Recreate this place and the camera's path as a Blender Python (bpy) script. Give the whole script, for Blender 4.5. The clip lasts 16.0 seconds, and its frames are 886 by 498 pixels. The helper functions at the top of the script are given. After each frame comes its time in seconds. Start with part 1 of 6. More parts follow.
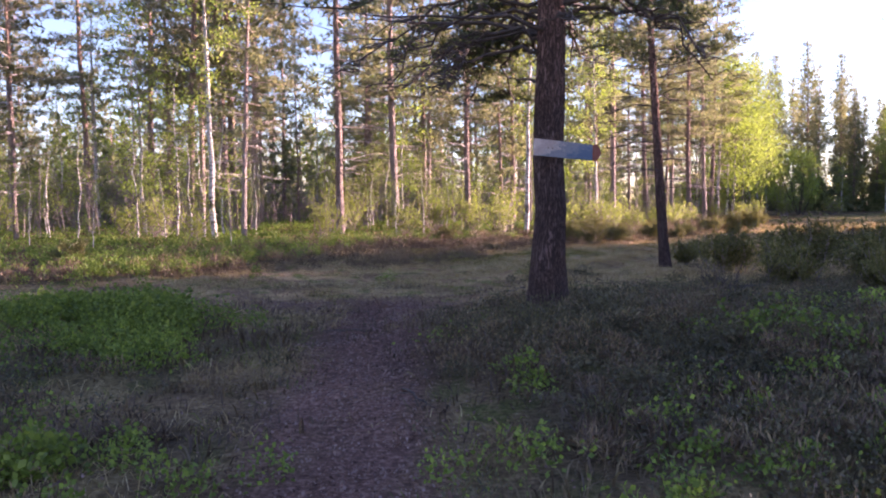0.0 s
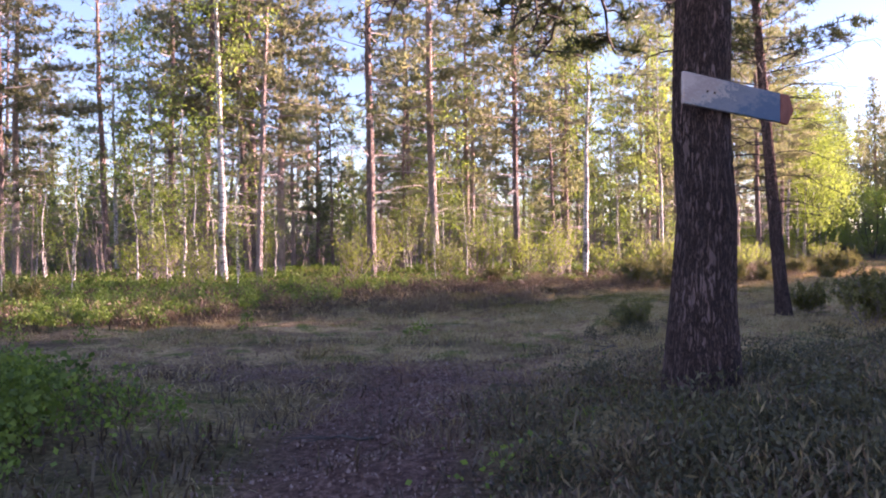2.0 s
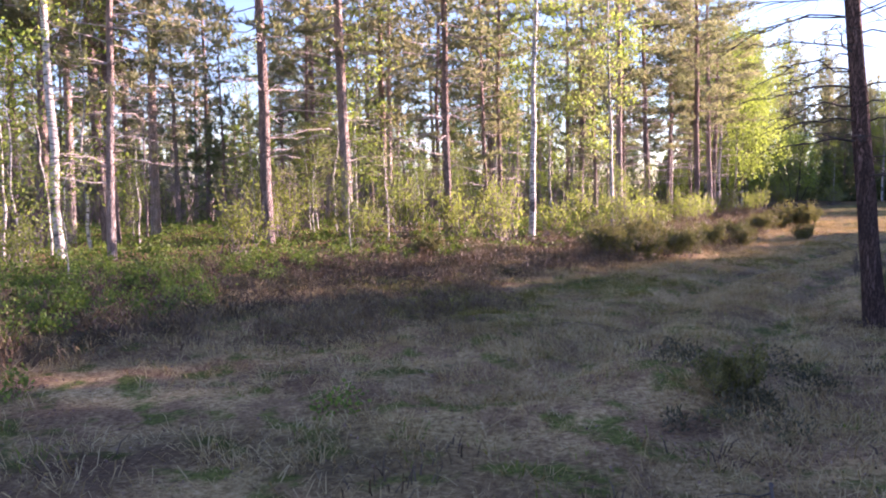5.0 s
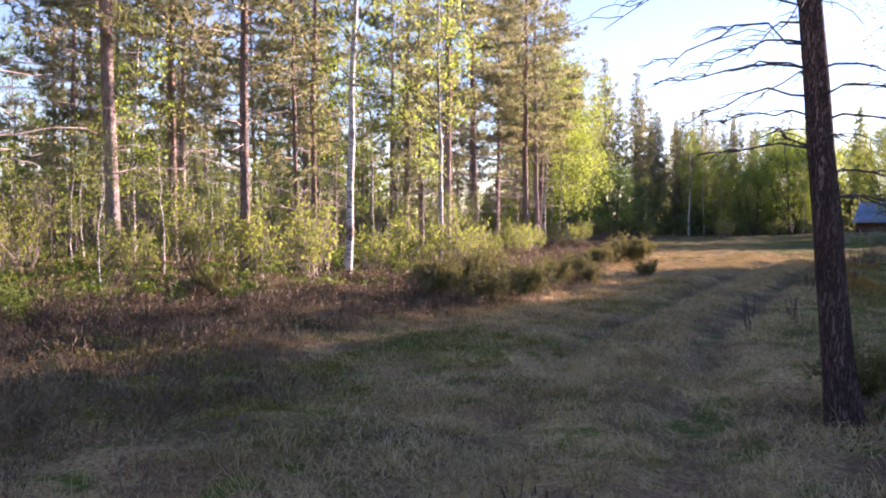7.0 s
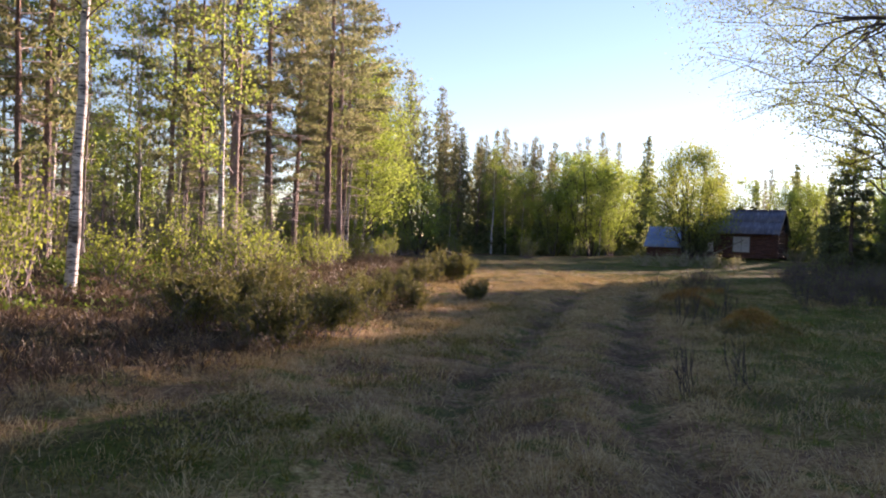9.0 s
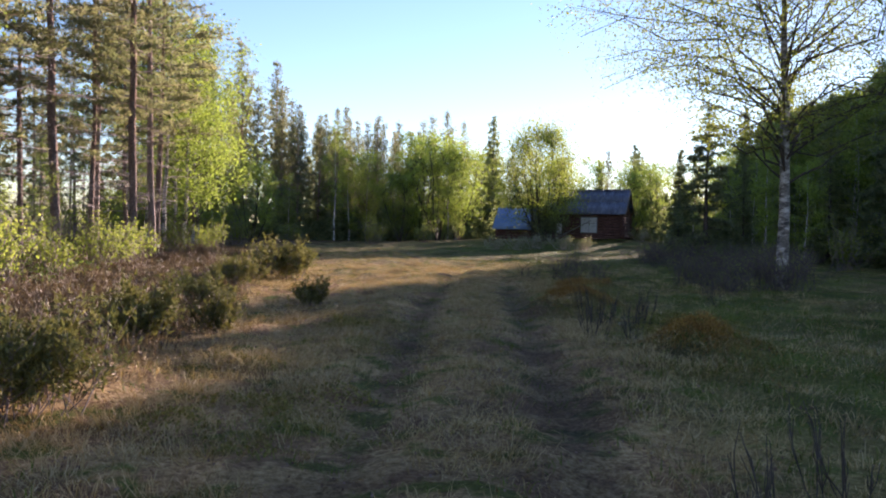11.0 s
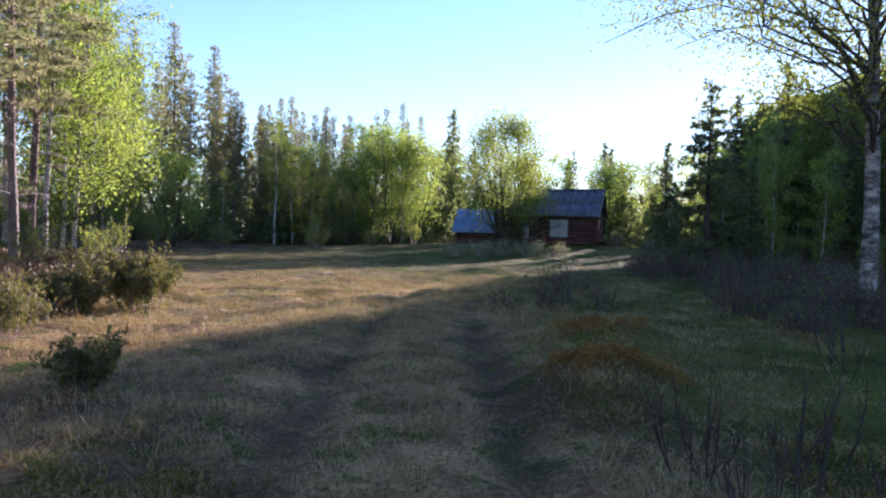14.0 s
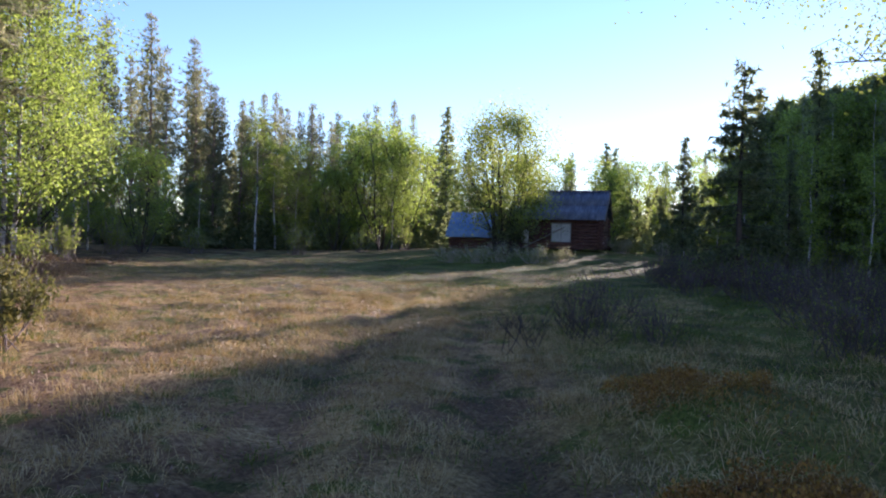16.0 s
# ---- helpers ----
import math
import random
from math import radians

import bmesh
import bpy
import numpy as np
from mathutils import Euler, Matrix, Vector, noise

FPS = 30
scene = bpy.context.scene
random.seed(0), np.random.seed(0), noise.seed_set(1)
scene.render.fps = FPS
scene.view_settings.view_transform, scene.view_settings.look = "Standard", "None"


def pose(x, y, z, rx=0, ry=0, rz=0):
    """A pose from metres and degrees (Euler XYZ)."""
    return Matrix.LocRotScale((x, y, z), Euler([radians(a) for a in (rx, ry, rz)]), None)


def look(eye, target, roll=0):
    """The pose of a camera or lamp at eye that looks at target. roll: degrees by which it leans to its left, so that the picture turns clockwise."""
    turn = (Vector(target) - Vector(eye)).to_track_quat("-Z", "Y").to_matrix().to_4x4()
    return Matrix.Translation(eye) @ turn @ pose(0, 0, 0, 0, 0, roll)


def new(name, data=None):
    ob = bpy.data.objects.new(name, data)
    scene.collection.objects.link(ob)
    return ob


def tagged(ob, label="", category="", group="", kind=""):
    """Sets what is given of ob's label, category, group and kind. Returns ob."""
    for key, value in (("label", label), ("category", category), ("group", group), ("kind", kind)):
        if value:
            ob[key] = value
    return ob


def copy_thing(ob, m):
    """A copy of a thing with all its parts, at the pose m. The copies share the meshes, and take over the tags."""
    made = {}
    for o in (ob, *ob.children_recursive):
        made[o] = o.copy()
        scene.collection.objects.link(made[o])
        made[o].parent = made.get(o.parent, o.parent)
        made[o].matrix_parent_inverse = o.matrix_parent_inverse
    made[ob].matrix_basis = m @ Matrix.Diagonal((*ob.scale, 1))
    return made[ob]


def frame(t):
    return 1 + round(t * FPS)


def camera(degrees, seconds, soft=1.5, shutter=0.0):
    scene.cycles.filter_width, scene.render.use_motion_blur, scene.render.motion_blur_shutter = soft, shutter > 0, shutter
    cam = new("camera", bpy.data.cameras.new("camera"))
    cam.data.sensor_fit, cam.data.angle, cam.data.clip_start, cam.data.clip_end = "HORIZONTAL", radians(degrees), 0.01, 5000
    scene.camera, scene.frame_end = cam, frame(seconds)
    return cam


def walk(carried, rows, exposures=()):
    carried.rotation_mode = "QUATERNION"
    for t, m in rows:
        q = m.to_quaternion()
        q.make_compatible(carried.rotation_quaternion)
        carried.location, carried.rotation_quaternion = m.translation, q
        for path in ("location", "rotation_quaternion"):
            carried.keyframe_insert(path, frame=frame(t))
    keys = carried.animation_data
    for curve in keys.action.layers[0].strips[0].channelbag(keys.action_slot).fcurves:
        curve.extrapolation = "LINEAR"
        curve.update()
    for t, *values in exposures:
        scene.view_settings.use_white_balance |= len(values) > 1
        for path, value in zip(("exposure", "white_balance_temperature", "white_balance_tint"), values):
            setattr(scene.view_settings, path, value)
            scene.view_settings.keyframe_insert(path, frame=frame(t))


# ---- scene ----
cam = camera(59.2, 16.0, 2.0)
PATH = [
    (0, (-1.805, -1.944, 1.328), (-2.223, 0.008, 1.215), -0.6),
    (0.5, (-1.9, -1.226, 1.248), (-2.221, 0.744, 1.111), 1.0),
    (1, (-2.074, -0.239, 1.058), (-2.367, 1.739, 1.037), -0.7),
    (1.5, (-2.325, 0.807, 1.032), (-2.588, 2.788, 1.088), 0.4),
    (2, (-2.678, 1.571, 1.06), (-3.201, 3.501, 1.068), -0.7),
    (2.1, (-2.767, 1.728, 1.085), (-3.331, 3.647, 1.086), -0.7),
    (2.5, (-3.098, 2.23, 1.179), (-3.733, 4.127, 1.141), 1.3),
    (3, (-3.381, 3.005, 1.234), (-4.036, 4.892, 1.133), -0.7),
    (3.5, (-3.757, 3.724, 1.267), (-4.551, 5.556, 1.147), -2.7),
    (4, (-3.952, 4.382, 1.351), (-4.77, 6.202, 1.207), -2.8),
    (4.5, (-4.011, 5.239, 1.466), (-4.644, 7.134, 1.377), -3.9),
    (5, (-4.157, 6.16, 1.507), (-4.448, 8.134, 1.366), -1.0),
    (5.2, (-4.167, 6.457, 1.561), (-4.363, 8.441, 1.403), 0.0),
    (7.3, (-4.085, 10.484, 1.394), (-3.889, 12.474, 1.35), 1.1),
    (7.5, (-4.006, 10.925, 1.364), (-3.791, 12.914, 1.338), 1.7),
    (8, (-3.859, 12.104, 1.291), (-3.625, 14.09, 1.279), 0.7),
    (8.5, (-3.688, 13.224, 1.276), (-3.242, 15.174, 1.285), 2.1),
    (9, (-3.453, 14.185, 1.245), (-2.791, 16.072, 1.225), 2.3),
    (9.5, (-3.21, 15.047, 1.297), (-2.461, 16.9, 1.247), 0.9),
    (10, (-2.81, 15.961, 1.377), (-1.914, 17.748, 1.305), 2.1),
    (10.2, (-2.642, 16.322, 1.36), (-1.691, 18.08, 1.288), 1.6),
    (12.3, (-0.121, 20.355, 1.182), (0.98, 22.024, 1.144), 1.0),
    (12.5, (0.183, 20.726, 1.185), (1.312, 22.377, 1.137), 0.9),
    (13, (0.683, 21.518, 1.254), (1.789, 23.184, 1.2), 0.4),
    (13.5, (1.197, 22.322, 1.294), (2.295, 23.992, 1.247), 0.8),
    (14, (1.773, 23.092, 1.324), (2.884, 24.754, 1.286), 1.4),
    (14.5, (2.249, 23.903, 1.347), (3.361, 25.565, 1.307), 2.3),
    (15, (2.852, 24.741, 1.291), (3.941, 26.417, 1.246), 1.9),
    (15.5, (3.389, 25.569, 1.293), (4.485, 27.242, 1.26), 1.6),
    (16, (3.923, 26.275, 1.279), (5.048, 27.928, 1.255), 1.5),
]
EXPOSURES = [(0, 2.33, 6800, 50), (2.5, 2.4, 6750, 49), (4, 2.48, 6500, 48), (5.2, 2.34, 6450, 48), (7.3, 2.06, 6800, 43), (9, 1.6, 7150, 37), (10.2, 1.5, 6900, 32), (12.3, 1.78, 6150, 27), (16, 1.56, 5800, 31)]
walk(cam, [(t, look(eye, target, roll)) for t, eye, target, roll in PATH], EXPOSURES)


# ---- world, sun ----
SUN_AZ, SUN_EL = 62.0, 11.3          # degrees from +y towards +x, and above the horizon
SUN_DIR = Vector((math.sin(radians(SUN_AZ)) * math.cos(radians(SUN_EL)), math.cos(radians(SUN_AZ)) * math.cos(radians(SUN_EL)), math.sin(radians(SUN_EL))))
world = bpy.data.worlds.new("world")
scene.world = world
world.use_nodes = True
wn = world.node_tree.nodes
sky = wn.new("ShaderNodeTexSky")
sky.sky_type = "NISHITA"
sky.sun_disc = False
sky.sun_elevation, sky.sun_rotation = radians(SUN_EL), radians(SUN_AZ)
sky.air_density, sky.dust_density, sky.ozone_density = 1.0, 0.03, 3.0
wn["Background"].inputs["Strength"].default_value = 0.097
world.node_tree.links.new(sky.outputs["Color"], wn["Background"].inputs["Color"])
sun_data = bpy.data.lights.new("sun", "SUN")
sun_data.energy, sun_data.angle, sun_data.color = 5.0, radians(0.53), (1.0, 0.865, 0.735)
sun = new("sun", sun_data)
sun.matrix_world = look(SUN_DIR * 200, (0, 0, 0))

rng = np.random.default_rng(7)


# ---- materials ----
def nodes_of(name):
    m = bpy.data.materials.new(name)
    m.use_nodes = True
    nt = m.node_tree
    return m, nt, nt.nodes, nt.links, nt.nodes["Principled BSDF"]


def ramp(nodes, stops):
    r = nodes.new("ShaderNodeValToRGB")
    el = r.color_ramp.elements
    while len(el) < len(stops):
        el.new(0.5)
    for e, (p, c) in zip(el, stops):
        e.position, e.color = p, (*c, 1)
    return r


def noise_node(nodes, links, scale, detail=4, stretch=(1, 1, 1), rough=0.55):
    tc, mp, n = nodes.new("ShaderNodeTexCoord"), nodes.new("ShaderNodeMapping"), nodes.new("ShaderNodeTexNoise")
    mp.inputs["Scale"].default_value = stretch
    links.new(tc.outputs["Object"], mp.inputs["Vector"])
    links.new(mp.outputs["Vector"], n.inputs["Vector"])
    n.inputs["Scale"].default_value, n.inputs["Detail"].default_value, n.inputs["Roughness"].default_value = scale, detail, rough
    return n


def mixc(nodes, links, a, b, fac, blend="MIX"):
    m = nodes.new("ShaderNodeMix")
    m.data_type, m.blend_type = "RGBA", blend
    for sock, val in ((m.inputs[6], a), (m.inputs[7], b), (m.inputs[0], fac)):
        if isinstance(val, (int, float)):
            sock.default_value = val
        elif isinstance(val, tuple):
            sock.default_value = (*val, 1)
        else:
            links.new(val, sock)
    return m.outputs[2]


def mat_surface(name, stops, scale=4, stretch=(1, 1, 1), rough=0.85, bump=0.4, bump_dist=0.02, fine=30, metal=0.0):
    m, nt, nodes, links, b = nodes_of(name)
    big = noise_node(nodes, links, scale, 5, stretch)
    small = noise_node(nodes, links, scale * fine / 4, 3, stretch)
    r = ramp(nodes, stops)
    add = nodes.new("ShaderNodeMath")
    add.operation = "MULTIPLY_ADD"
    links.new(small.outputs["Fac"], add.inputs[0])
    add.inputs[1].default_value = 0.45
    sub = nodes.new("ShaderNodeMath")
    sub.operation = "MULTIPLY_ADD"
    links.new(big.outputs["Fac"], sub.inputs[0])
    sub.inputs[1].default_value, sub.inputs[2].default_value = 0.9, -0.18
    links.new(sub.outputs[0], add.inputs[2])
    links.new(add.outputs[0], r.inputs["Fac"])
    links.new(r.outputs["Color"], b.inputs["Base Color"])
    b.inputs["Roughness"].default_value, b.inputs["Metallic"].default_value = rough, metal
    bp = nodes.new("ShaderNodeBump")
    bp.inputs["Strength"].default_value, bp.inputs["Distance"].default_value = bump, bump_dist
    links.new(add.outputs[0], bp.inputs["Height"])
    links.new(bp.outputs["Normal"], b.inputs["Normal"])
    return m


def mat_leaf(name, stops, trans=0.4, trans_gain=1.5, rough=0.55, patch=0.6):
    """Foliage: colour from each leaf's own random number and a slow noise, with light passing through."""
    m, nt, nodes, links, b = nodes_of(name)
    geo = nodes.new("ShaderNodeNewGeometry")
    slow = noise_node(nodes, links, patch, 2)
    mix = nodes.new("ShaderNodeMath")
    mix.operation = "MULTIPLY_ADD"
    links.new(geo.outputs["Random Per Island"], mix.inputs[0])
    mix.inputs[1].default_value = 0.6
    half = nodes.new("ShaderNodeMath")
    half.operation = "MULTIPLY_ADD"
    links.new(slow.outputs["Fac"], half.inputs[0])
    half.inputs[1].default_value, half.inputs[2].default_value = 1.0, -0.28
    links.new(half.outputs[0], mix.inputs[2])
    info = nodes.new("ShaderNodeObjectInfo")
    hs = nodes.new("ShaderNodeHueSaturation")
    val = nodes.new("ShaderNodeMapRange")
    val.inputs[3].default_value, val.inputs[4].default_value = 0.75, 1.25
    links.new(info.outputs["Random"], val.inputs[0])
    links.new(val.outputs[0], hs.inputs["Value"])
    r = ramp(nodes, stops)
    links.new(mix.outputs[0], r.inputs["Fac"])
    links.new(r.outputs["Color"], hs.inputs["Color"])
    links.new(hs.outputs["Color"], b.inputs["Base Color"])
    b.inputs["Roughness"].default_value = rough
    b.inputs["Specular IOR Level"].default_value = 0.25
    if trans > 0:
        tr = nodes.new("ShaderNodeBsdfTranslucent")
        gain = mixc(nodes, links, hs.outputs["Color"], (trans_gain, trans_gain, trans_gain * 0.6), 1.0, "MULTIPLY")
        links.new(gain, tr.inputs["Color"])
        ms = nodes.new("ShaderNodeMixShader")
        ms.inputs[0].default_value = trans
        links.new(b.outputs[0], ms.inputs[1])
        links.new(tr.outputs[0], ms.inputs[2])
        links.new(ms.outputs[0], nodes["Material Output"].inputs["Surface"])
    return m


def mat_bark(name, low, high, crack, z_lo, z_hi, scale=9.0):
    """Plated bark that turns from one colour low down to another higher up the trunk, with dark upright cracks."""
    m, nt, nodes, links, b = nodes_of(name)
    tc = nodes.new("ShaderNodeTexCoord")
    sep = nodes.new("ShaderNodeSeparateXYZ")
    links.new(tc.outputs["Object"], sep.inputs[0])
    up = nodes.new("ShaderNodeMapRange")
    up.inputs[1].default_value, up.inputs[2].default_value = z_lo, z_hi
    wob = noise_node(nodes, links, 2.5, 3)
    wz = nodes.new("ShaderNodeMath")
    wz.operation = "MULTIPLY_ADD"
    links.new(wob.outputs["Fac"], wz.inputs[0])
    wz.inputs[1].default_value = 2.0
    links.new(sep.outputs["Z"], wz.inputs[2])
    links.new(wz.outputs[0], up.inputs[0])
    n1 = noise_node(nodes, links, scale, 5, (1, 1, 0.22), 0.65)
    mp, vor = nodes.new("ShaderNodeMapping"), nodes.new("ShaderNodeTexVoronoi")
    mp.inputs["Scale"].default_value = (1, 1, 0.13)
    links.new(tc.outputs["Object"], mp.inputs["Vector"])
    warp = mixc(nodes, links, mp.outputs["Vector"], n1.outputs["Color"], 0.16)
    links.new(warp, vor.inputs["Vector"])
    vor.feature = "DISTANCE_TO_EDGE"
    vor.inputs["Scale"].default_value = scale * 3.6
    edge = nodes.new("ShaderNodeMapRange")
    edge.inputs[1].default_value, edge.inputs[2].default_value, edge.inputs[3].default_value = 0.0, 0.26, 0.05
    links.new(vor.outputs["Distance"], edge.inputs[0])
    rl = ramp(nodes, [(0.3, tuple(c * 0.7 for c in low)), (0.55, low), (0.75, tuple(min(1, c * 1.35) for c in low))])
    rh = ramp(nodes, [(0.3, tuple(c * 0.7 for c in high)), (0.55, high), (0.75, tuple(min(1, c * 1.3) for c in high))])
    links.new(n1.outputs["Fac"], rl.inputs[0])
    links.new(n1.outputs["Fac"], rh.inputs[0])
    body = mixc(nodes, links, rl.outputs[0], rh.outputs[0], up.outputs[0])
    col = mixc(nodes, links, crack, body, edge.outputs[0])
    links.new(col, b.inputs["Base Color"])
    b.inputs["Roughness"].default_value = 0.95
    b.inputs["Specular IOR Level"].default_value = 0.11
    h = nodes.new("ShaderNodeMath")
    h.operation = "MULTIPLY_ADD"
    links.new(edge.outputs[0], h.inputs[0])
    h.inputs[1].default_value = 0.6
    links.new(n1.outputs["Fac"], h.inputs[2])
    bp = nodes.new("ShaderNodeBump")
    bp.inputs["Strength"].default_value, bp.inputs["Distance"].default_value = 1.0, 0.045
    links.new(h.outputs[0], bp.inputs["Height"])
    links.new(bp.outputs["Normal"], b.inputs["Normal"])
    return m


def mat_birch_bark():
    m, nt, nodes, links, b = nodes_of("birch_bark")
    dash = noise_node(nodes, links, 5.0, 4, (1.2, 1.2, 5.0), 0.7)
    blot = noise_node(nodes, links, 1.6, 3, (1, 1, 0.8))
    r = ramp(nodes, [(0.40, (0.045, 0.04, 0.036)), (0.47, (0.40, 0.36, 0.32)), (0.6, (0.60, 0.55, 0.49)), (0.8, (0.74, 0.70, 0.64))])
    r2 = ramp(nodes, [(0.36, (0.16, 0.14, 0.12)), (0.46, (1, 1, 1))])
    links.new(dash.outputs["Fac"], r.inputs[0])
    links.new(blot.outputs["Fac"], r2.inputs[0])
    links.new(mixc(nodes, links, r.outputs[0], r2.outputs[0], 1.0, "MULTIPLY"), b.inputs["Base Color"])
    b.inputs["Roughness"].default_value = 0.7
    bp = nodes.new("ShaderNodeBump")
    bp.inputs["Strength"].default_value, bp.inputs["Distance"].default_value = 0.4, 0.01
    links.new(dash.outputs["Fac"], bp.inputs["Height"])
    links.new(bp.outputs["Normal"], b.inputs["Normal"])
    return m


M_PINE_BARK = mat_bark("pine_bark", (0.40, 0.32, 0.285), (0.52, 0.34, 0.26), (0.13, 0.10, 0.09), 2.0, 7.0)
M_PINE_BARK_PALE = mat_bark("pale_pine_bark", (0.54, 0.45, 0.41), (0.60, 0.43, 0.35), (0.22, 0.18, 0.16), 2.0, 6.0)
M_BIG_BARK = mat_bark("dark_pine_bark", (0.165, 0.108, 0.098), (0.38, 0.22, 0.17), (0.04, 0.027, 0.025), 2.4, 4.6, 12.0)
M_BIRCH_BARK = mat_birch_bark()
M_TWIG = mat_surface("grey_twig", [(0.25, (0.30, 0.235, 0.215)), (0.7, (0.58, 0.48, 0.445))], 6)
M_TWIG_MID = mat_surface("bare_sapling_bark", [(0.25, (0.13, 0.10, 0.092)), (0.7, (0.28, 0.22, 0.205))], 6)
M_CROWBERRY = mat_leaf("crowberry_sprig", [(0.1, (0.03, 0.03, 0.017)), (0.5, (0.068, 0.062, 0.034)), (0.9, (0.13, 0.11, 0.06))], 0.2, 1.2, patch=1.2)
M_TWIG_DARK = mat_surface("dark_twig", [(0.25, (0.035, 0.026, 0.022)), (0.7, (0.10, 0.075, 0.06))], 6)
M_TWIG_PURPLE = mat_surface("purple_twig", [(0.25, (0.055, 0.04, 0.042)), (0.7, (0.15, 0.11, 0.105))], 6)
M_PINE_LEAF = mat_leaf("pine_needle", [(0.15, (0.095, 0.118, 0.068)), (0.5, (0.172, 0.182, 0.118)), (0.85, (0.27, 0.25, 0.178))], 0.55, 1.6)
# pine needles again, colour darkened for the shade the two near pines stand in
M_SHADED_NEEDLE = mat_leaf("shaded_pine_needle", [(0.15, (0.035, 0.05, 0.025)), (0.5, (0.07, 0.09, 0.042)), (0.85, (0.13, 0.14, 0.07))], 0.3, 1.1)
M_SPRUCE_LEAF = mat_leaf("spruce_needle", [(0.15, (0.085, 0.108, 0.065)), (0.5, (0.15, 0.178, 0.105)), (0.85, (0.23, 0.245, 0.145))], 0.55, 1.8)
M_BIRCH_LEAF = mat_leaf("birch_leaf", [(0.15, (0.13, 0.175, 0.04)), (0.5, (0.182, 0.245, 0.062)), (0.85, (0.265, 0.32, 0.09))], 0.55, 1.75)
M_WILLOW_LEAF = mat_leaf("willow_leaf", [(0.15, (0.12, 0.16, 0.035)), (0.5, (0.20, 0.24, 0.06)), (0.85, (0.30, 0.33, 0.11))], 0.55, 1.65)
M_PALE_LEAF = mat_leaf("pale_willow_leaf", [(0.15, (0.16, 0.17, 0.10)), (0.5, (0.27, 0.28, 0.17)), (0.85, (0.40, 0.40, 0.27))], 0.35, 1.3)
M_JUNIPER_LEAF = mat_leaf("juniper_needle", [(0.15, (0.07, 0.075, 0.028)), (0.5, (0.155, 0.155, 0.058)), (0.85, (0.27, 0.24, 0.10))], 0.35, 1.3, patch=1.5)
M_BILBERRY_LEAF = mat_leaf("bilberry_leaf", [(0.1, (0.06, 0.095, 0.024)), (0.5, (0.115, 0.175, 0.038)), (0.9, (0.20, 0.27, 0.058))], 0.4, 1.5, patch=0.8)
M_HEATHER = mat_leaf("heather_sprig", [(0.1, (0.06, 0.04, 0.03)), (0.5, (0.135, 0.088, 0.06)), (0.9, (0.22, 0.165, 0.085))], 0.15, 1.2, patch=0.5)
M_DRY_GRASS = mat_leaf("dry_grass_blade", [(0.1, (0.20, 0.118, 0.045)), (0.45, (0.40, 0.28, 0.135)), (0.9, (0.58, 0.45, 0.26))], 0.25, 1.2, patch=0.9)
M_GREEN_GRASS = mat_leaf("green_grass_blade", [(0.1, (0.06, 0.09, 0.016)), (0.5, (0.115, 0.158, 0.026)), (0.9, (0.20, 0.24, 0.042))], 0.35, 1.4, patch=0.7)
M_MOSS_ORANGE = mat_leaf("orange_moss_sprig", [(0.1, (0.12, 0.06, 0.02)), (0.5, (0.25, 0.13, 0.035)), (0.9, (0.36, 0.24, 0.06))], 0.2, 1.2, patch=1.5)
M_MOSS_YELLOW = mat_leaf("yellow_moss_sprig", [(0.1, (0.085, 0.08, 0.02)), (0.5, (0.18, 0.155, 0.04)), (0.9, (0.30, 0.25, 0.08))], 0.2, 1.2, patch=1.5)
# birch bark in greyer tones, shadow on the trunk put into its colour
M_SHADED_BIRCH = mat_surface("weathered_birch_bark", [(0.38, (0.045, 0.04, 0.036)), (0.5, (0.20, 0.175, 0.155)), (0.62, (0.50, 0.46, 0.42))], 3.2, (1, 1, 2.6), bump=0.8)
M_LITTER = mat_leaf("leaf_litter_flake", [(0.1, (0.08, 0.044, 0.036)), (0.5, (0.20, 0.115, 0.092)), (0.9, (0.34, 0.225, 0.185))], 0.0, patch=1.5)


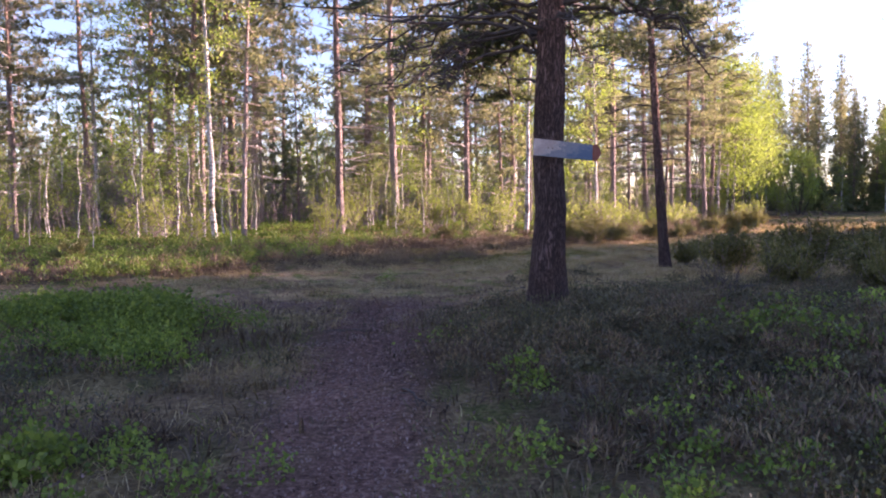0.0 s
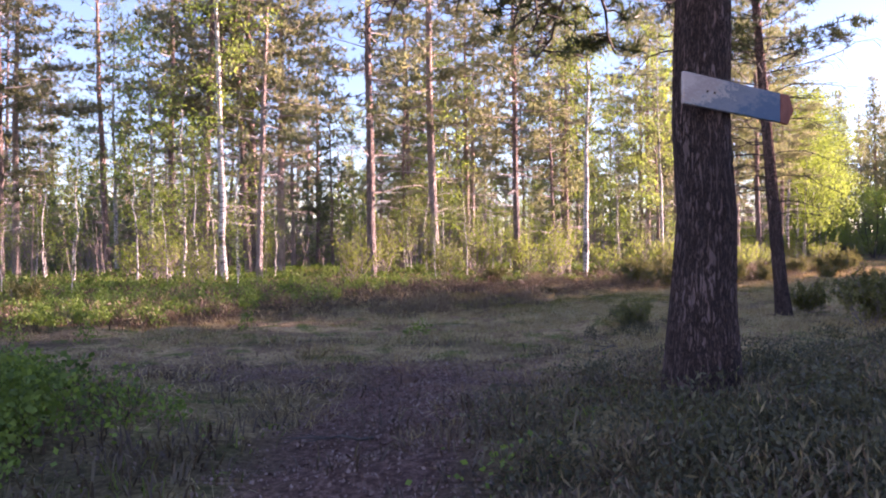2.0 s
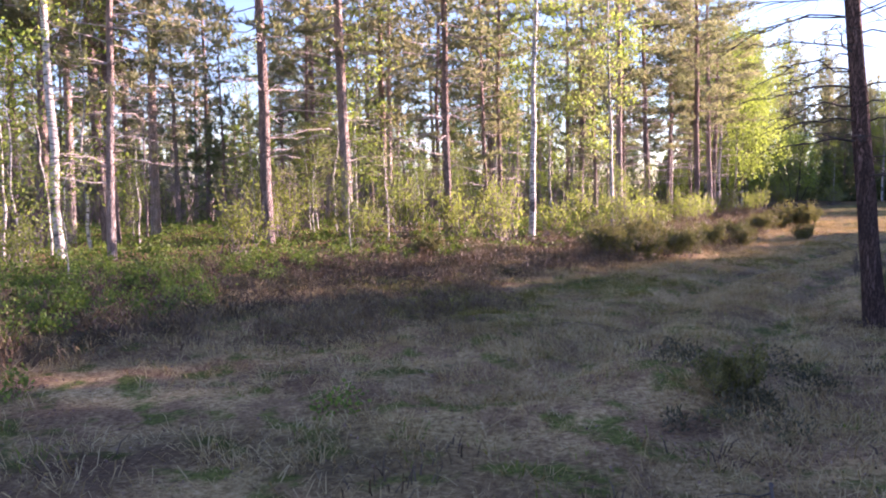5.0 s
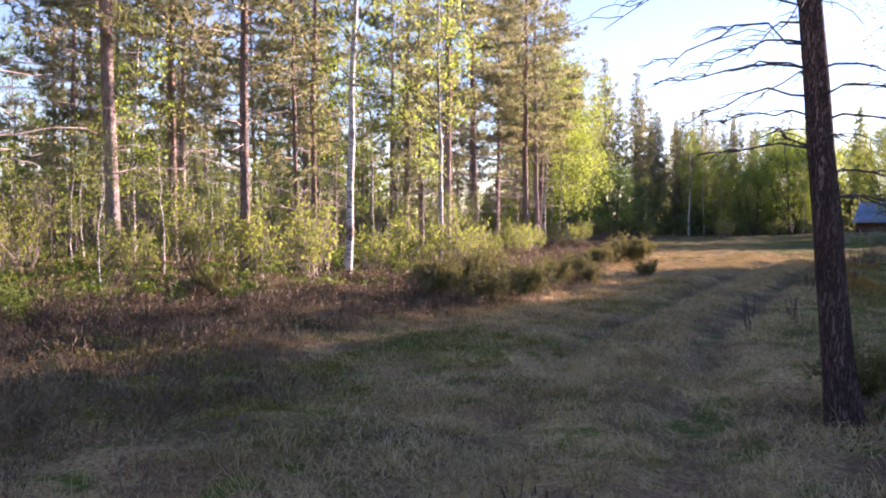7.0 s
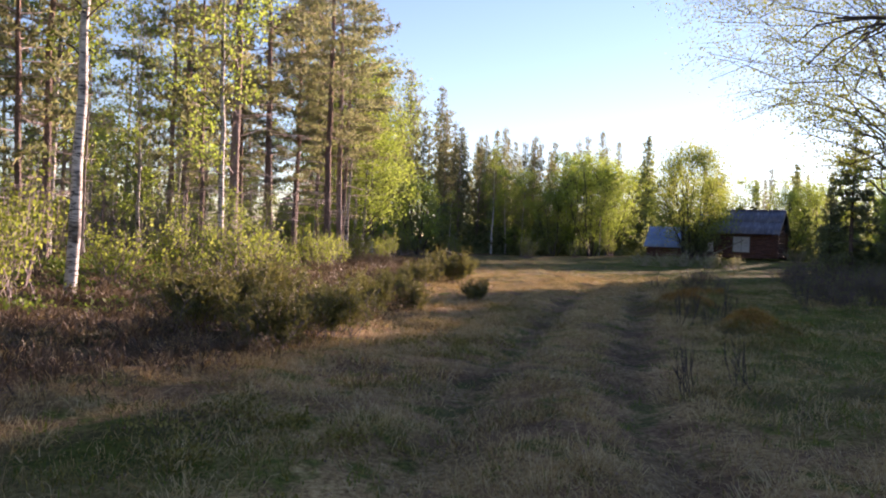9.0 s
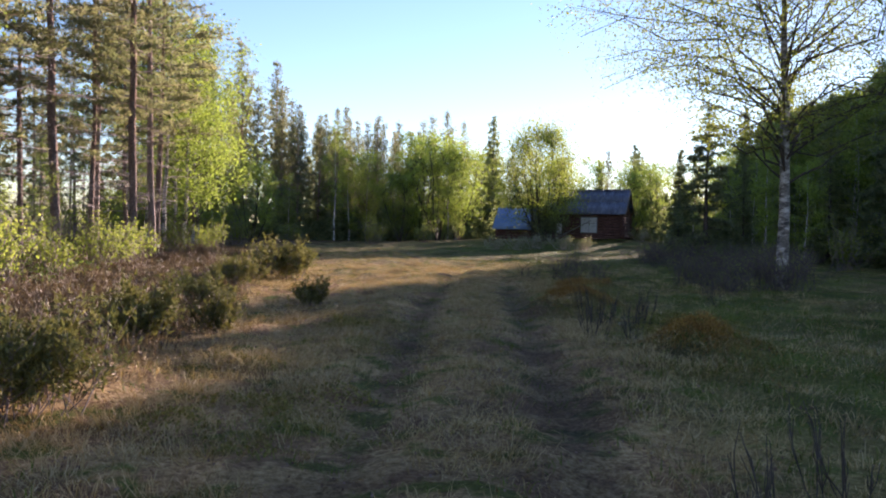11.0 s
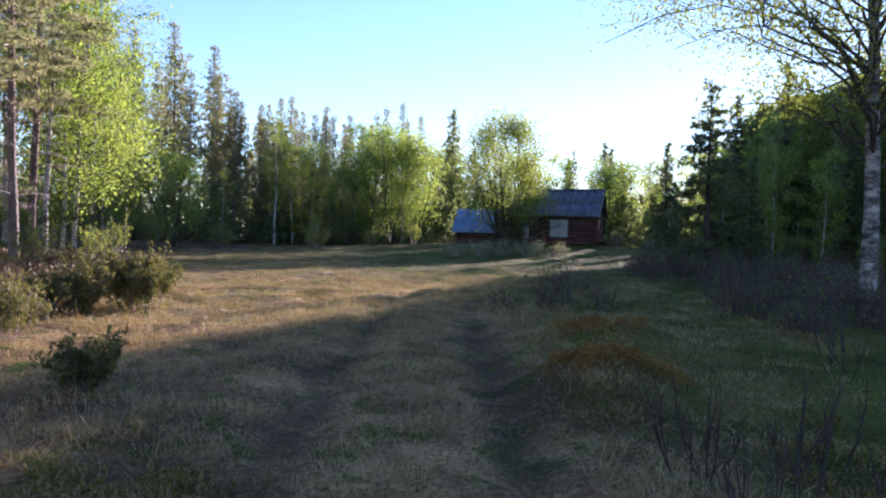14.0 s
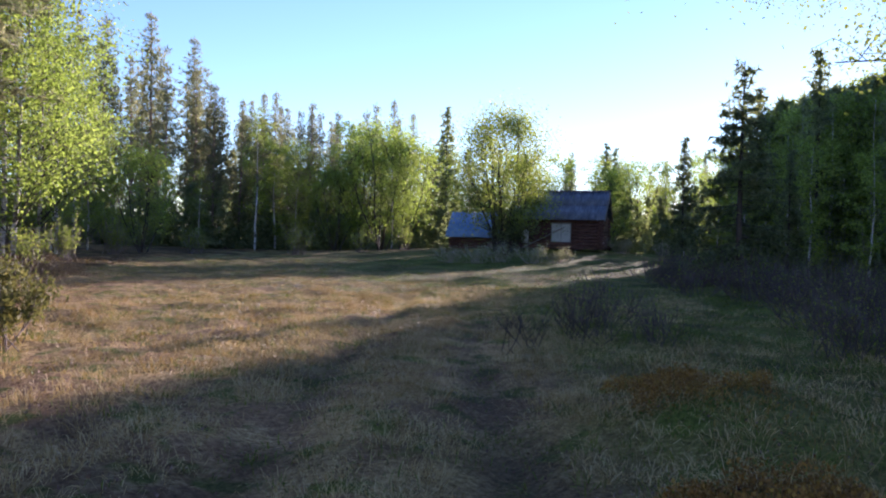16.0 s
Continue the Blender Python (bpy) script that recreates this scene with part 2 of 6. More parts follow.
def mat_ground():
    m, nt, nodes, links, b = nodes_of("forest_ground")
    def att(n):
        a = nodes.new("ShaderNodeAttribute")
        a.attribute_name = n
        return a.outputs["Fac"]
    big, mid, fine = noise_node(nodes, links, 0.55, 5), noise_node(nodes, links, 2.2, 5), noise_node(nodes, links, 24, 4, (1, 1, 1), 0.7)
    def two(stops):
        r = ramp(nodes, stops)
        links.new(fine.outputs["Fac"], r.inputs[0])
        return r.outputs[0]
    straw = two([(0.3, (0.13, 0.08, 0.035)), (0.5, (0.37, 0.258, 0.13)), (0.72, (0.62, 0.46, 0.27))])
    green = two([(0.3, (0.032, 0.042, 0.010)), (0.5, (0.08, 0.108, 0.022)), (0.72, (0.15, 0.18, 0.04))])
    litter = two([(0.3, (0.045, 0.025, 0.02)), (0.5, (0.15, 0.082, 0.066)), (0.72, (0.32, 0.20, 0.165))])
    heath = two([(0.3, (0.025, 0.018, 0.012)), (0.5, (0.07, 0.05, 0.032)), (0.72, (0.15, 0.11, 0.07))])
    peat = two([(0.3, (0.018, 0.015, 0.012)), (0.5, (0.05, 0.04, 0.03)), (0.72, (0.10, 0.085, 0.06))])
    brown = two([(0.3, (0.095, 0.055, 0.035)), (0.5, (0.22, 0.135, 0.08)), (0.72, (0.37, 0.25, 0.15))])
    gfac = ramp(nodes, [(0.53, (0, 0, 0)), (0.61, (0.9, 0.9, 0.9))])
    links.new(mid.outputs["Fac"], gfac.inputs[0])
    broad = noise_node(nodes, links, 1.4, 5, (1, 1, 1), 0.7)
    bfac = ramp(nodes, [(0.45, (0, 0, 0)), (0.54, (0.95, 0.95, 0.95))])
    links.new(broad.outputs["Fac"], bfac.inputs[0])
    meadow = mixc(nodes, links, mixc(nodes, links, straw, brown, bfac.outputs[0]), green, gfac.outputs[0])
    c = mixc(nodes, links, meadow, green, att("green"))
    c = mixc(nodes, links, c, heath, att("heath"))
    def broken(a):
        mul = nodes.new("ShaderNodeMath")
        mul.operation = "MULTIPLY_ADD"
        links.new(mid.outputs["Fac"], mul.inputs[0])
        mul.inputs[1].default_value, mul.inputs[2].default_value = 1.4, -0.7
        ad = nodes.new("ShaderNodeMath")
        ad.operation, ad.use_clamp = "ADD", True
        links.new(mul.outputs[0], ad.inputs[0])
        links.new(a, ad.inputs[1])
        sc = nodes.new("ShaderNodeMath")
        sc.operation, sc.use_clamp = "MULTIPLY", True
        links.new(ad.outputs[0], sc.inputs[0])
        links.new(a, sc.inputs[1])
        return sc.outputs[0]
    c = mixc(nodes, links, c, litter, broken(att("litter")))
    c = mixc(nodes, links, c, peat, broken(att("rut")))
    tone = ramp(nodes, [(0.34, (0.5, 0.49, 0.5)), (0.62, (1.3, 1.22, 1.12))])
    links.new(big.outputs["Fac"], tone.inputs[0])
    links.new(mixc(nodes, links, c, tone.outputs[0], 1.0, "MULTIPLY"), b.inputs["Base Color"])
    b.inputs["Roughness"].default_value = 0.95
    b.inputs["Specular IOR Level"].default_value = 0.1
    h = nodes.new("ShaderNodeMath")
    h.operation = "MULTIPLY_ADD"
    links.new(mid.outputs["Fac"], h.inputs[0])
    h.inputs[1].default_value = 1.5
    links.new(fine.outputs["Fac"], h.inputs[2])
    bp = nodes.new("ShaderNodeBump")
    bp.inputs["Strength"].default_value, bp.inputs["Distance"].default_value = 0.7, 0.05
    links.new(h.outputs[0], bp.inputs["Height"])
    links.new(bp.outputs["Normal"], b.inputs["Normal"])
    return m


M_GROUND = mat_ground()


# ---- mesh helpers ----
class Acc:
    """Gathers vertices and faces of one mesh."""

    def __init__(self):
        self.v, self.f, self.n = [], [], 0

    def add(self, verts, faces):
        verts, faces = np.asarray(verts, float).reshape(-1, 3), np.asarray(faces, int)
        self.v.append(verts)
        self.f.append(faces + self.n)
        self.n += len(verts)

    def mesh(self, name, material):
        me = bpy.data.meshes.new(name)
        v = np.concatenate(self.v) if self.v else np.zeros((0, 3))
        loops = np.concatenate([f.ravel() for f in self.f]) if self.f else np.zeros(0, int)
        sizes = np.concatenate([np.full(len(f), f.shape[1]) for f in self.f]) if self.f else np.zeros(0, int)
        me.vertices.add(len(v))
        me.vertices.foreach_set("co", v.ravel())
        me.loops.add(len(loops))
        me.loops.foreach_set("vertex_index", loops.astype(np.int32))
        me.polygons.add(len(sizes))
        me.polygons.foreach_set("loop_start", np.r_[0, np.cumsum(sizes)[:-1]].astype(np.int32))
        me.update(calc_edges=True)
        me.validate()
        me.materials.append(material)
        return me

    def smooth(self, me):
        me.polygons.foreach_set("use_smooth", np.ones(len(me.polygons), bool))
        return me


def part(name, shape, material, parent=None, label="", smooth=False):
    """Links a bmesh or an Acc as one mesh object under a thing or a part."""
    if isinstance(shape, Acc):
        me = shape.mesh(name, material)
        if smooth:
            shape.smooth(me)
    else:
        me = bpy.data.meshes.new(name)
        shape.to_mesh(me)
        shape.free()
        me.materials.append(material)
        if smooth:
            me.polygons.foreach_set("use_smooth", np.ones(len(me.polygons), bool))
    ob = new(name, me)
    if parent is not None:
        ob.parent = parent
    if label:
        tagged(ob, label)
    return ob


def tube(acc, pts, radii, sides=6, rough=0.0):
    pts, radii = np.asarray(pts, float), np.asarray(radii, float)
    d = np.gradient(pts, axis=0)
    d /= np.linalg.norm(d, axis=1)[:, None] + 1e-9
    ref = np.where(np.abs(d[:, 2:3]) > 0.9, np.array([[1.0, 0, 0]]), np.array([[0, 0, 1.0]]))
    u = np.cross(d, ref)
    u /= np.linalg.norm(u, axis=1)[:, None] + 1e-9
    w = np.cross(d, u)
    a = np.arange(sides) / sides * 2 * np.pi
    r = radii[:, None] * (1 + (rng.normal(0, rough, (len(pts), sides)) if rough else 0))
    ring = pts[:, None] + r[:, :, None] * (np.cos(a)[None, :, None] * u[:, None] + np.sin(a)[None, :, None] * w[:, None])
    n = len(pts)
    i, j = np.meshgrid(np.arange(n - 1), np.arange(sides), indexing="ij")
    k = (j + 1) % sides
    f = np.stack([i * sides + j, i * sides + k, (i + 1) * sides + k, (i + 1) * sides + j], -1).reshape(-1, 4)
    acc.add(ring, f)
    cap = np.arange(sides)[None]
    acc.f.append(cap + acc.n - n * sides + (n - 1) * sides)


def unit(v):
    return v / (np.linalg.norm(v, axis=-1, keepdims=True) + 1e-9)


def sprigs(acc, centres, per=6, length=0.18, width=0.035, bias=(0, 0, 0.4)):
    """Needle tufts: thin pointed blades that spread from each centre."""
    c = np.repeat(np.asarray(centres, float), per, axis=0)
    d = unit(rng.normal(size=c.shape) + np.asarray(bias, float))
    s = unit(np.cross(d, rng.normal(size=c.shape)))
    ln = length * rng.uniform(0.6, 1.25, (len(c), 1))
    wd = width * rng.uniform(0.7, 1.3, (len(c), 1))
    v = np.stack([c - s * wd * 0.6, c + s * wd * 0.6, c + d * ln], 1)
    acc.add(v, np.arange(len(c))[:, None] * 3 + np.array([[0, 1, 2]]))


def leaves(acc, centres, size=0.06):
    c = np.asarray(centres, float)
    d = unit(rng.normal(size=c.shape) + np.array([0, 0, -0.5]))
    s = unit(np.cross(d, rng.normal(size=c.shape)))
    z = size * rng.uniform(0.6, 1.3, (len(c), 1))
    v = np.stack([c, c + d * z * 0.55 + s * z * 0.38, c + d * z * 1.1, c + d * z * 0.55 - s * z * 0.38], 1)
    acc.add(v, np.arange(len(c))[:, None] * 4 + np.array([[0, 1, 2, 3]]))


def limb(acc, start, az, length, r, rise0, rise1, n=5, wig=0.06, sides=4):
    """A tapered bent limb; returns its points."""
    t = np.linspace(0, 1, n)
    ang = rise0 + (rise1 - rise0) * t
    step = length / (n - 1)
    a = az + np.cumsum(rng.normal(0, wig * 2, n))
    d = np.stack([np.cos(a) * np.cos(ang), np.sin(a) * np.cos(ang), np.sin(ang)], 1) * step
    p = np.asarray(start, float) + np.vstack([np.zeros(3), np.cumsum(d[:-1], axis=0)])
    p[1:] += rng.normal(0, wig * step, (n - 1, 3))
    tube(acc, p, r * (1 - 0.8 * t) + 0.002, sides)
    return p


def along(p, n, lo=0.3, hi=1.0):
    """n random points along a line of points."""
    t = rng.uniform(lo, hi, n) * (len(p) - 1)
    i = np.minimum(t.astype(int), len(p) - 2)
    f = (t - i)[:, None]
    return p[i] * (1 - f) + p[i + 1] * f


def trunk_line(h, lean=(0, 0), wig=0.05, n=12):
    t = np.linspace(0, 1, n)
    p = np.stack([lean[0] * h * t, lean[1] * h * t, h * t], 1)
    p[1:, :2] += np.cumsum(rng.normal(0, wig, (n - 1, 2)), axis=0) * 0.6
    return p


def on_line(p, z):
    i = int(np.clip(np.searchsorted(p[:, 2], z) - 1, 0, len(p) - 2))
    f = (z - p[i, 2]) / (p[i + 1, 2] - p[i, 2])
    return p[i] * (1 - f) + p[i + 1] * f


# ---- trees ----
def make_pine(h=16.0, r=0.14, crown=0.35, spread=1.9, dens=1.0, dead=True, bark=None, tuft=0.24, label="tall pine with bare lower trunk", lean=(0, 0), sides=8, fine=True):
    """Tall pine: bare trunk with dead twigs low down, then flat layers of needle tufts on spreading branches."""
    tree = new("pine_tree")
    tk, br, cr = Acc(), Acc(), Acc()
    line = trunk_line(h, lean)
    t = np.linspace(0, 1, len(line))
    tube(tk, np.vstack([line[0] - [0, 0, 0.25], line]), np.r_[r * 1.35, r * (1 - 0.9 * t ** 1.15) + 0.05 * r * np.exp(-t * 40)], sides, 0.03)
    z, cs = (0.12 * h if dead else crown * h), crown * h
    tufts = []
    while z < h * 0.985:
        u = (z - cs) / (h - cs)
        for _ in range(rng.integers(2, 4)):
            az = rng.uniform(0, 2 * np.pi)
            base = on_line(line, z)
            if u < 0:
                p = limb(br, base, az, rng.uniform(0.5, 1.5) * spread / 1.9, 0.016, 0.2, rng.uniform(-0.7, 0.1), 4, 0.13, 3)
                for _ in range(6 if fine else 2):
                    limb(br, along(p, 1, 0.25, 1)[0], az + rng.normal(0, 0.9), rng.uniform(0.25, 0.8), 0.007, 0.0, -0.5, 3, 0.12, 3)
                continue
            ln = spread * (0.35 + 0.65 * (1 - u) ** 0.7) * min(1, 0.5 + u * 4) * rng.uniform(0.55, 1.2)
            p = limb(br, base, az, ln, 0.018, rng.uniform(-0.3, 0.15) + 0.6 * u, 0.15 + 0.5 * u, 4, 0.09, 3)
            if fine:
                for _ in range(4):
                    q = limb(br, along(p, 1, 0.3, 0.95)[0], az + rng.normal(0, 0.8), ln * rng.uniform(0.25, 0.5), 0.006, 0.1, 0.25, 3, 0.1, 3)
                    k = max(3, int(ln * 2.6 * dens))
                    tufts.append(along(q, k, 0.2) + rng.normal(0, 0.10, (k, 3)) * [1, 1, 0.45])
            k = max(4, int(ln * (4.5 if fine else 7.5) * dens))
            q = along(p, k, 0.4)
            tufts.append(q + rng.normal(0, 0.12 + 0.05 * ln, q.shape) * [1, 1, 0.35])
        z += rng.uniform(0.25, 0.5) if u > 0 else rng.uniform(0.3, 0.7)
    if fine:
        sprigs(cr, np.vstack(tufts), 11, tuft * 0.75, tuft * 0.11, (0, 0, 0.5))
    else:
        sprigs(cr, np.vstack(tufts), 9, tuft * 0.95, tuft * 0.19, (0, 0, 0.5))
    part("trunk", tk, bark or M_PINE_BARK, tree, smooth=True)
    tagged(part("branchwork", br, M_TWIG, tree, "thin grey branches"), kind="stuff")
    tagged(part("crown", cr, M_PINE_LEAF, tree, "grey-green needle tufts"), kind="stuff")
    return tagged(tree, label, "tree")


def make_cone_pine(h=13.0, r=0.12, low=0.16, spread=1.9, tuft=0.34, label="slender grey-green pine with a pointed crown"):
    """Young pine of the treeline: whorls of branches that shorten towards a pointed top."""
    tree = new("pine_tree")
    tk, br, cr = Acc(), Acc(), Acc()
    line = trunk_line(h, (0, 0), 0.03)
    t = np.linspace(0, 1, len(line))
    tube(tk, np.vstack([line[0] - [0, 0, 0.2], line]), np.r_[r * 1.3, r * (1 - 0.93 * t) + 0.004], 6, 0.03)
    z, tufts, top = low * h, [], []
    while z < h * 0.97:
        u = (z / h - low) / (1 - low)
        reach = spread * (1 - u) ** 0.68 * min(1, 0.5 + 2.0 * u) * rng.uniform(0.7, 1.2)
        turn = rng.uniform(0, 6.283)
        for b in range(5):
            ln = reach * rng.uniform(0.45, 1.2) + 0.1
            p = limb(br, on_line(line, z + rng.uniform(-0.08, 0.08)), turn + b * 1.257 + rng.normal(0, 0.25), ln, 0.014, 0.05 + 0.4 * u, 0.35 + 0.35 * u, 4, 0.06, 3)
            k = max(2, int(ln * 5.5))
            q = along(p, k, 0.3)
            (tufts if u < 0.8 else top).append(q + rng.normal(0, 0.03 + 0.1 * min(1, ln), q.shape) * [1, 1, 0.9])
        z += rng.uniform(0.3, 0.5) * (1 - 0.45 * u)
    tip = on_line(line, h * 0.985)
    sprigs(cr, tip - np.c_[np.zeros(5), np.zeros(5), np.linspace(0, 0.7, 5)], 6, 0.16, 0.03, (0, 0, 1.2))
    sprigs(cr, np.vstack(tufts), 10, tuft * 0.75, tuft * 0.125, (0, 0, 0.6))
    sprigs(cr, np.vstack(top), 8, tuft * 0.6, tuft * 0.1, (0, 0, 0.5))
    part("trunk", tk, M_PINE_BARK, tree, smooth=True)
    tagged(part("branchwork", br, M_TWIG_MID, tree), kind="stuff")
    tagged(part("crown", cr, M_PINE_LEAF, tree, "grey-green needle tufts"), kind="stuff")
    return tagged(tree, label, "tree")


def make_birch(h=11.0, r=0.09, first=0.25, spread=1.6, n=2600, leaf=0.09, lean=(0, 0), label="slender birch with fresh yellow-green leaves", droop=-0.3, bark=None, limbs=26, material=None, twig=None, rise=0.95, twigs=4, wig=0.07):
    tree = new("birch_tree")
    tk, br, cr = Acc(), Acc(), Acc()
    line = trunk_line(h, lean, 0.07)
    t = np.linspace(0, 1, len(line))
    tube(tk, np.vstack([line[0] - [0, 0, 0.2], line]), np.r_[r * 1.25, r * (1 - 0.92 * t) + 0.004], 8, 0.04)
    pts = []
    for i in range(limbs):
        u = first + (0.97 - first) * (i + rng.random()) / limbs
        ln = spread * (0.35 + 0.9 * np.sin(np.pi * min(1, (1 - u) / (1 - first) * 0.75 + 0.12))) * rng.uniform(0.6, 1.2)
        p = limb(br, on_line(line, u * h), rng.uniform(0, 2 * np.pi), ln, r * 0.28 * (1.1 - u), rise, droop + 0.4 * u, 6, wig, 3)
        pts.append((p, ln))
        for _ in range(twigs):
            s = along(p, 1, 0.35, 0.95)[0]
            q = limb(br, s, rng.uniform(0, 2 * np.pi), ln * rng.uniform(0.25, 0.5), 0.006, 0.5, -0.7, 4, 0.1, 3)
            pts.append((q, ln * 0.7))
    w = np.array([ln for _, ln in pts])
    cnt = rng.multinomial(n, w / w.sum())
    cloud = [along(p, c, 0.2) + rng.normal(0, 0.10 + 0.05 * ln, (c, 3)) for (p, ln), c in zip(pts, cnt) if c]
    leaves(cr, np.vstack(cloud), leaf)
    part("trunk", tk, bark or M_BIRCH_BARK, tree, smooth=True)
    tagged(part("branchwork", br, twig or M_TWIG_DARK, tree, "thin twigs"), kind="stuff")
    tagged(part("crown", cr, material or M_BIRCH_LEAF, tree, "fresh spring leaves"), kind="stuff")
    return tagged(tree, label, "tree")


def make_spruce(h=11.0, r=0.12, spread=1.7, low=0.04, dens=1.0, tuft=0.27, taper=0.85, step=1.0, label="dark narrow spruce with drooping branches"):
    tree = new("spruce_tree")
    tk, br, cr = Acc(), Acc(), Acc()
    line = trunk_line(h, (0, 0), 0.02)
    t = np.linspace(0, 1, len(line))
    tube(tk, np.vstack([line[0] - [0, 0, 0.2], line]), np.r_[r * 1.3, r * (1 - 0.94 * t) + 0.005], 7, 0.03)
    z, tufts = low * h, []
    while z < h * 0.99:
        u = z / h
        for _ in range(rng.integers(4, 7)):
            ln = spread * (1 - u) ** taper * rng.uniform(0.65, 1.15) + 0.12
            p = limb(br, on_line(line, min(h * 0.99, z + rng.uniform(-0.18, 0.18))), rng.uniform(0, 2 * np.pi), ln, 0.014, 0.15 - 0.5 * (1 - u), -0.25 + 0.6 * u, 3, 0.05, 3)
            k = max(3, int(ln * 10 * dens))
            q = along(p, k, 0.15)
            tufts.append(q + rng.normal(0, 0.09, q.shape) * [1, 1, 0.7] - [0, 0, 0.05])
        z += rng.uniform(0.2, 0.34) * step
    sprigs(cr, np.vstack(tufts), 8, tuft * 0.85, tuft * 0.22, (0, 0, -0.3))
    part("trunk", tk, M_TWIG_DARK, tree, smooth=True)
    tagged(part("branchwork", br, M_TWIG_DARK, tree), kind="stuff")
    tagged(part("crown", cr, M_SPRUCE_LEAF, tree, "dark green needle boughs"), kind="stuff")
    return tagged(tree, label, "tree")


def make_bush(name, w=1.0, h=0.8, stems=40, leaf="needle", n=900, stem_mat=None, leaf_mat=None, label="", size=0.09, twiggy=2, rise=(0.5, 1.3)):
    bush = new(name)
    st, cr = Acc(), Acc()
    pts = []
    for _ in range(stems):
        az, rise_ = rng.uniform(0, 2 * np.pi), rng.uniform(*rise)
        ln = h * rng.uniform(0.6, 1.15) / max(0.55, math.sin(rise_))
        ln = min(ln, (w * 0.5) / max(0.15, math.cos(rise_)))
        b = np.array([*(rng.normal(0, w * 0.13, 2)), -0.05])
        p = limb(st, b, az, ln, 0.006 * h + 0.002, rise_, rise_ + 0.25, 4, 0.1, 3)
        pts.append(p)
        for _ in range(twiggy):
            pts.append(limb(st, along(p, 1, 0.35, 0.9)[0], az + rng.normal(0, 1.2), ln * rng.uniform(0.3, 0.6), 0.003, rise_ + 0.1, rise_ + 0.5, 3, 0.1, 3))
    tagged(part("stemwork", st, stem_mat or M_TWIG, bush, "thin woody stems"), kind="stuff")
    if n:
        k = max(1, n // len(pts))
        c = np.vstack([along(p, k, 0.35) for p in pts])
        c = c + rng.normal(0, 0.035 * max(w, h), c.shape)
        c = c[c[:, 2] > 0.02]
        if leaf == "needle":
            sprigs(cr, c, 5, size, size * 0.22, (0, 0, 0.8))
        else:
            leaves(cr, c, size)
        tagged(part("foliage", cr, leaf_mat or M_JUNIPER_LEAF, bush), kind="stuff")
    return tagged(bush, label, "bush")


# ---- plan of the ground ----
BANK = [(-40, 8.5), (-18, 8.6), (-11.1, 9.8), (-9.2, 11.6), (-7.8, 14.2), (-6.4, 17.2), (-4.8, 19.6), (-3.0, 21.4), (-1.6, 23.6), (0.8, 28.5), (3.4, 36.0), (5.5, 43.0), (8, 52), (14, 66), (30, 84), (60, 110)]
RUT_L = [(-4.4, 12), (-2.9, 16.6), (-0.9, 20.6), (1.9, 24.9), (5.0, 29.8), (8.5, 35), (13, 41)]
RUT_R = [(-2.9, 13), (-1.5, 16.2), (0.5, 20.2), (3.2, 24.3), (5.5, 27.7), (8.6, 32.5), (12.5, 38)]
WAY = [(-2, -3), (-3.5, 3.5), (-4, 8), (-3.9, 12), (-2.6, 16.5), (1, 21.2), (4.4, 26.4), (9, 33), (14, 40)]
TRAIL = [(-1.7, -5), (-2.3, -1), (-3.3, 2.2), (-3.9, 4.6), (-4.4, 6.6), (-4.6, 8.0)]


def dist_line(x, y, line, signed=False):
    """Distance to a line of points; signed: positive on its left side."""
    best, sgn = np.full(np.shape(x), 1e9), np.zeros(np.shape(x))
    for (ax, ay), (bx, by) in zip(line[:-1], line[1:]):
        dx, dy = bx - ax, by - ay
        t = np.clip(((x - ax) * dx + (y - ay) * dy) / (dx * dx + dy * dy), 0, 1)
        d = np.hypot(x - ax - t * dx, y - ay - t * dy)
        s = np.sign(dx * (y - ay) - dy * (x - ax))
        sgn = np.where(d < best - 1e-6, s, sgn)
        best = np.minimum(best, d)
    return best * sgn if signed else best


def sstep(v, a, b):
    t = np.clip((v - a) / (b - a), 0, 1)
    return t * t * (3 - 2 * t)


def bell(x, y, cx, cy, r):
    return np.exp(-((x - cx) ** 2 + (y - cy) ** 2) / (2 * r * r))


def bumps(x, y):
    return (0.018 * np.sin(x * 1.7 + np.sin(y * 1.1)) * np.cos(y * 1.9 + 0.7 * np.sin(x * 0.8)) + 0.015 * np.sin(x * 0.53 + y * 0.71 + 1) + 0.03 * np.sin(x * 3.9 + 1.3 * np.sin(y * 3.1)) * np.sin(y * 4.3 + x) + 0.018 * np.sin(x * 7.1 + 2 * np.sin(y * 2.3)) * np.sin(y * 6.7 + 1.6 * np.sin(x * 2.9)))


HUMMOCKS = [(6.75, 27.95, 0.5, 0.3), (4.7, 23.5, 0.42, 0.2), (8.7, 29.7, 0.6, 0.28), (4.4, 23.1, 0.5, 0.14), (-5.9, 4.9, 0.6, 0.12), (-7.2, 5.6, 0.8, 0.15), (10.2, 31.5, 0.5, 0.12), (1.2, 21.5, 0.35, 0.08), (-3.2, 12.3, 0.5, 0.12)]


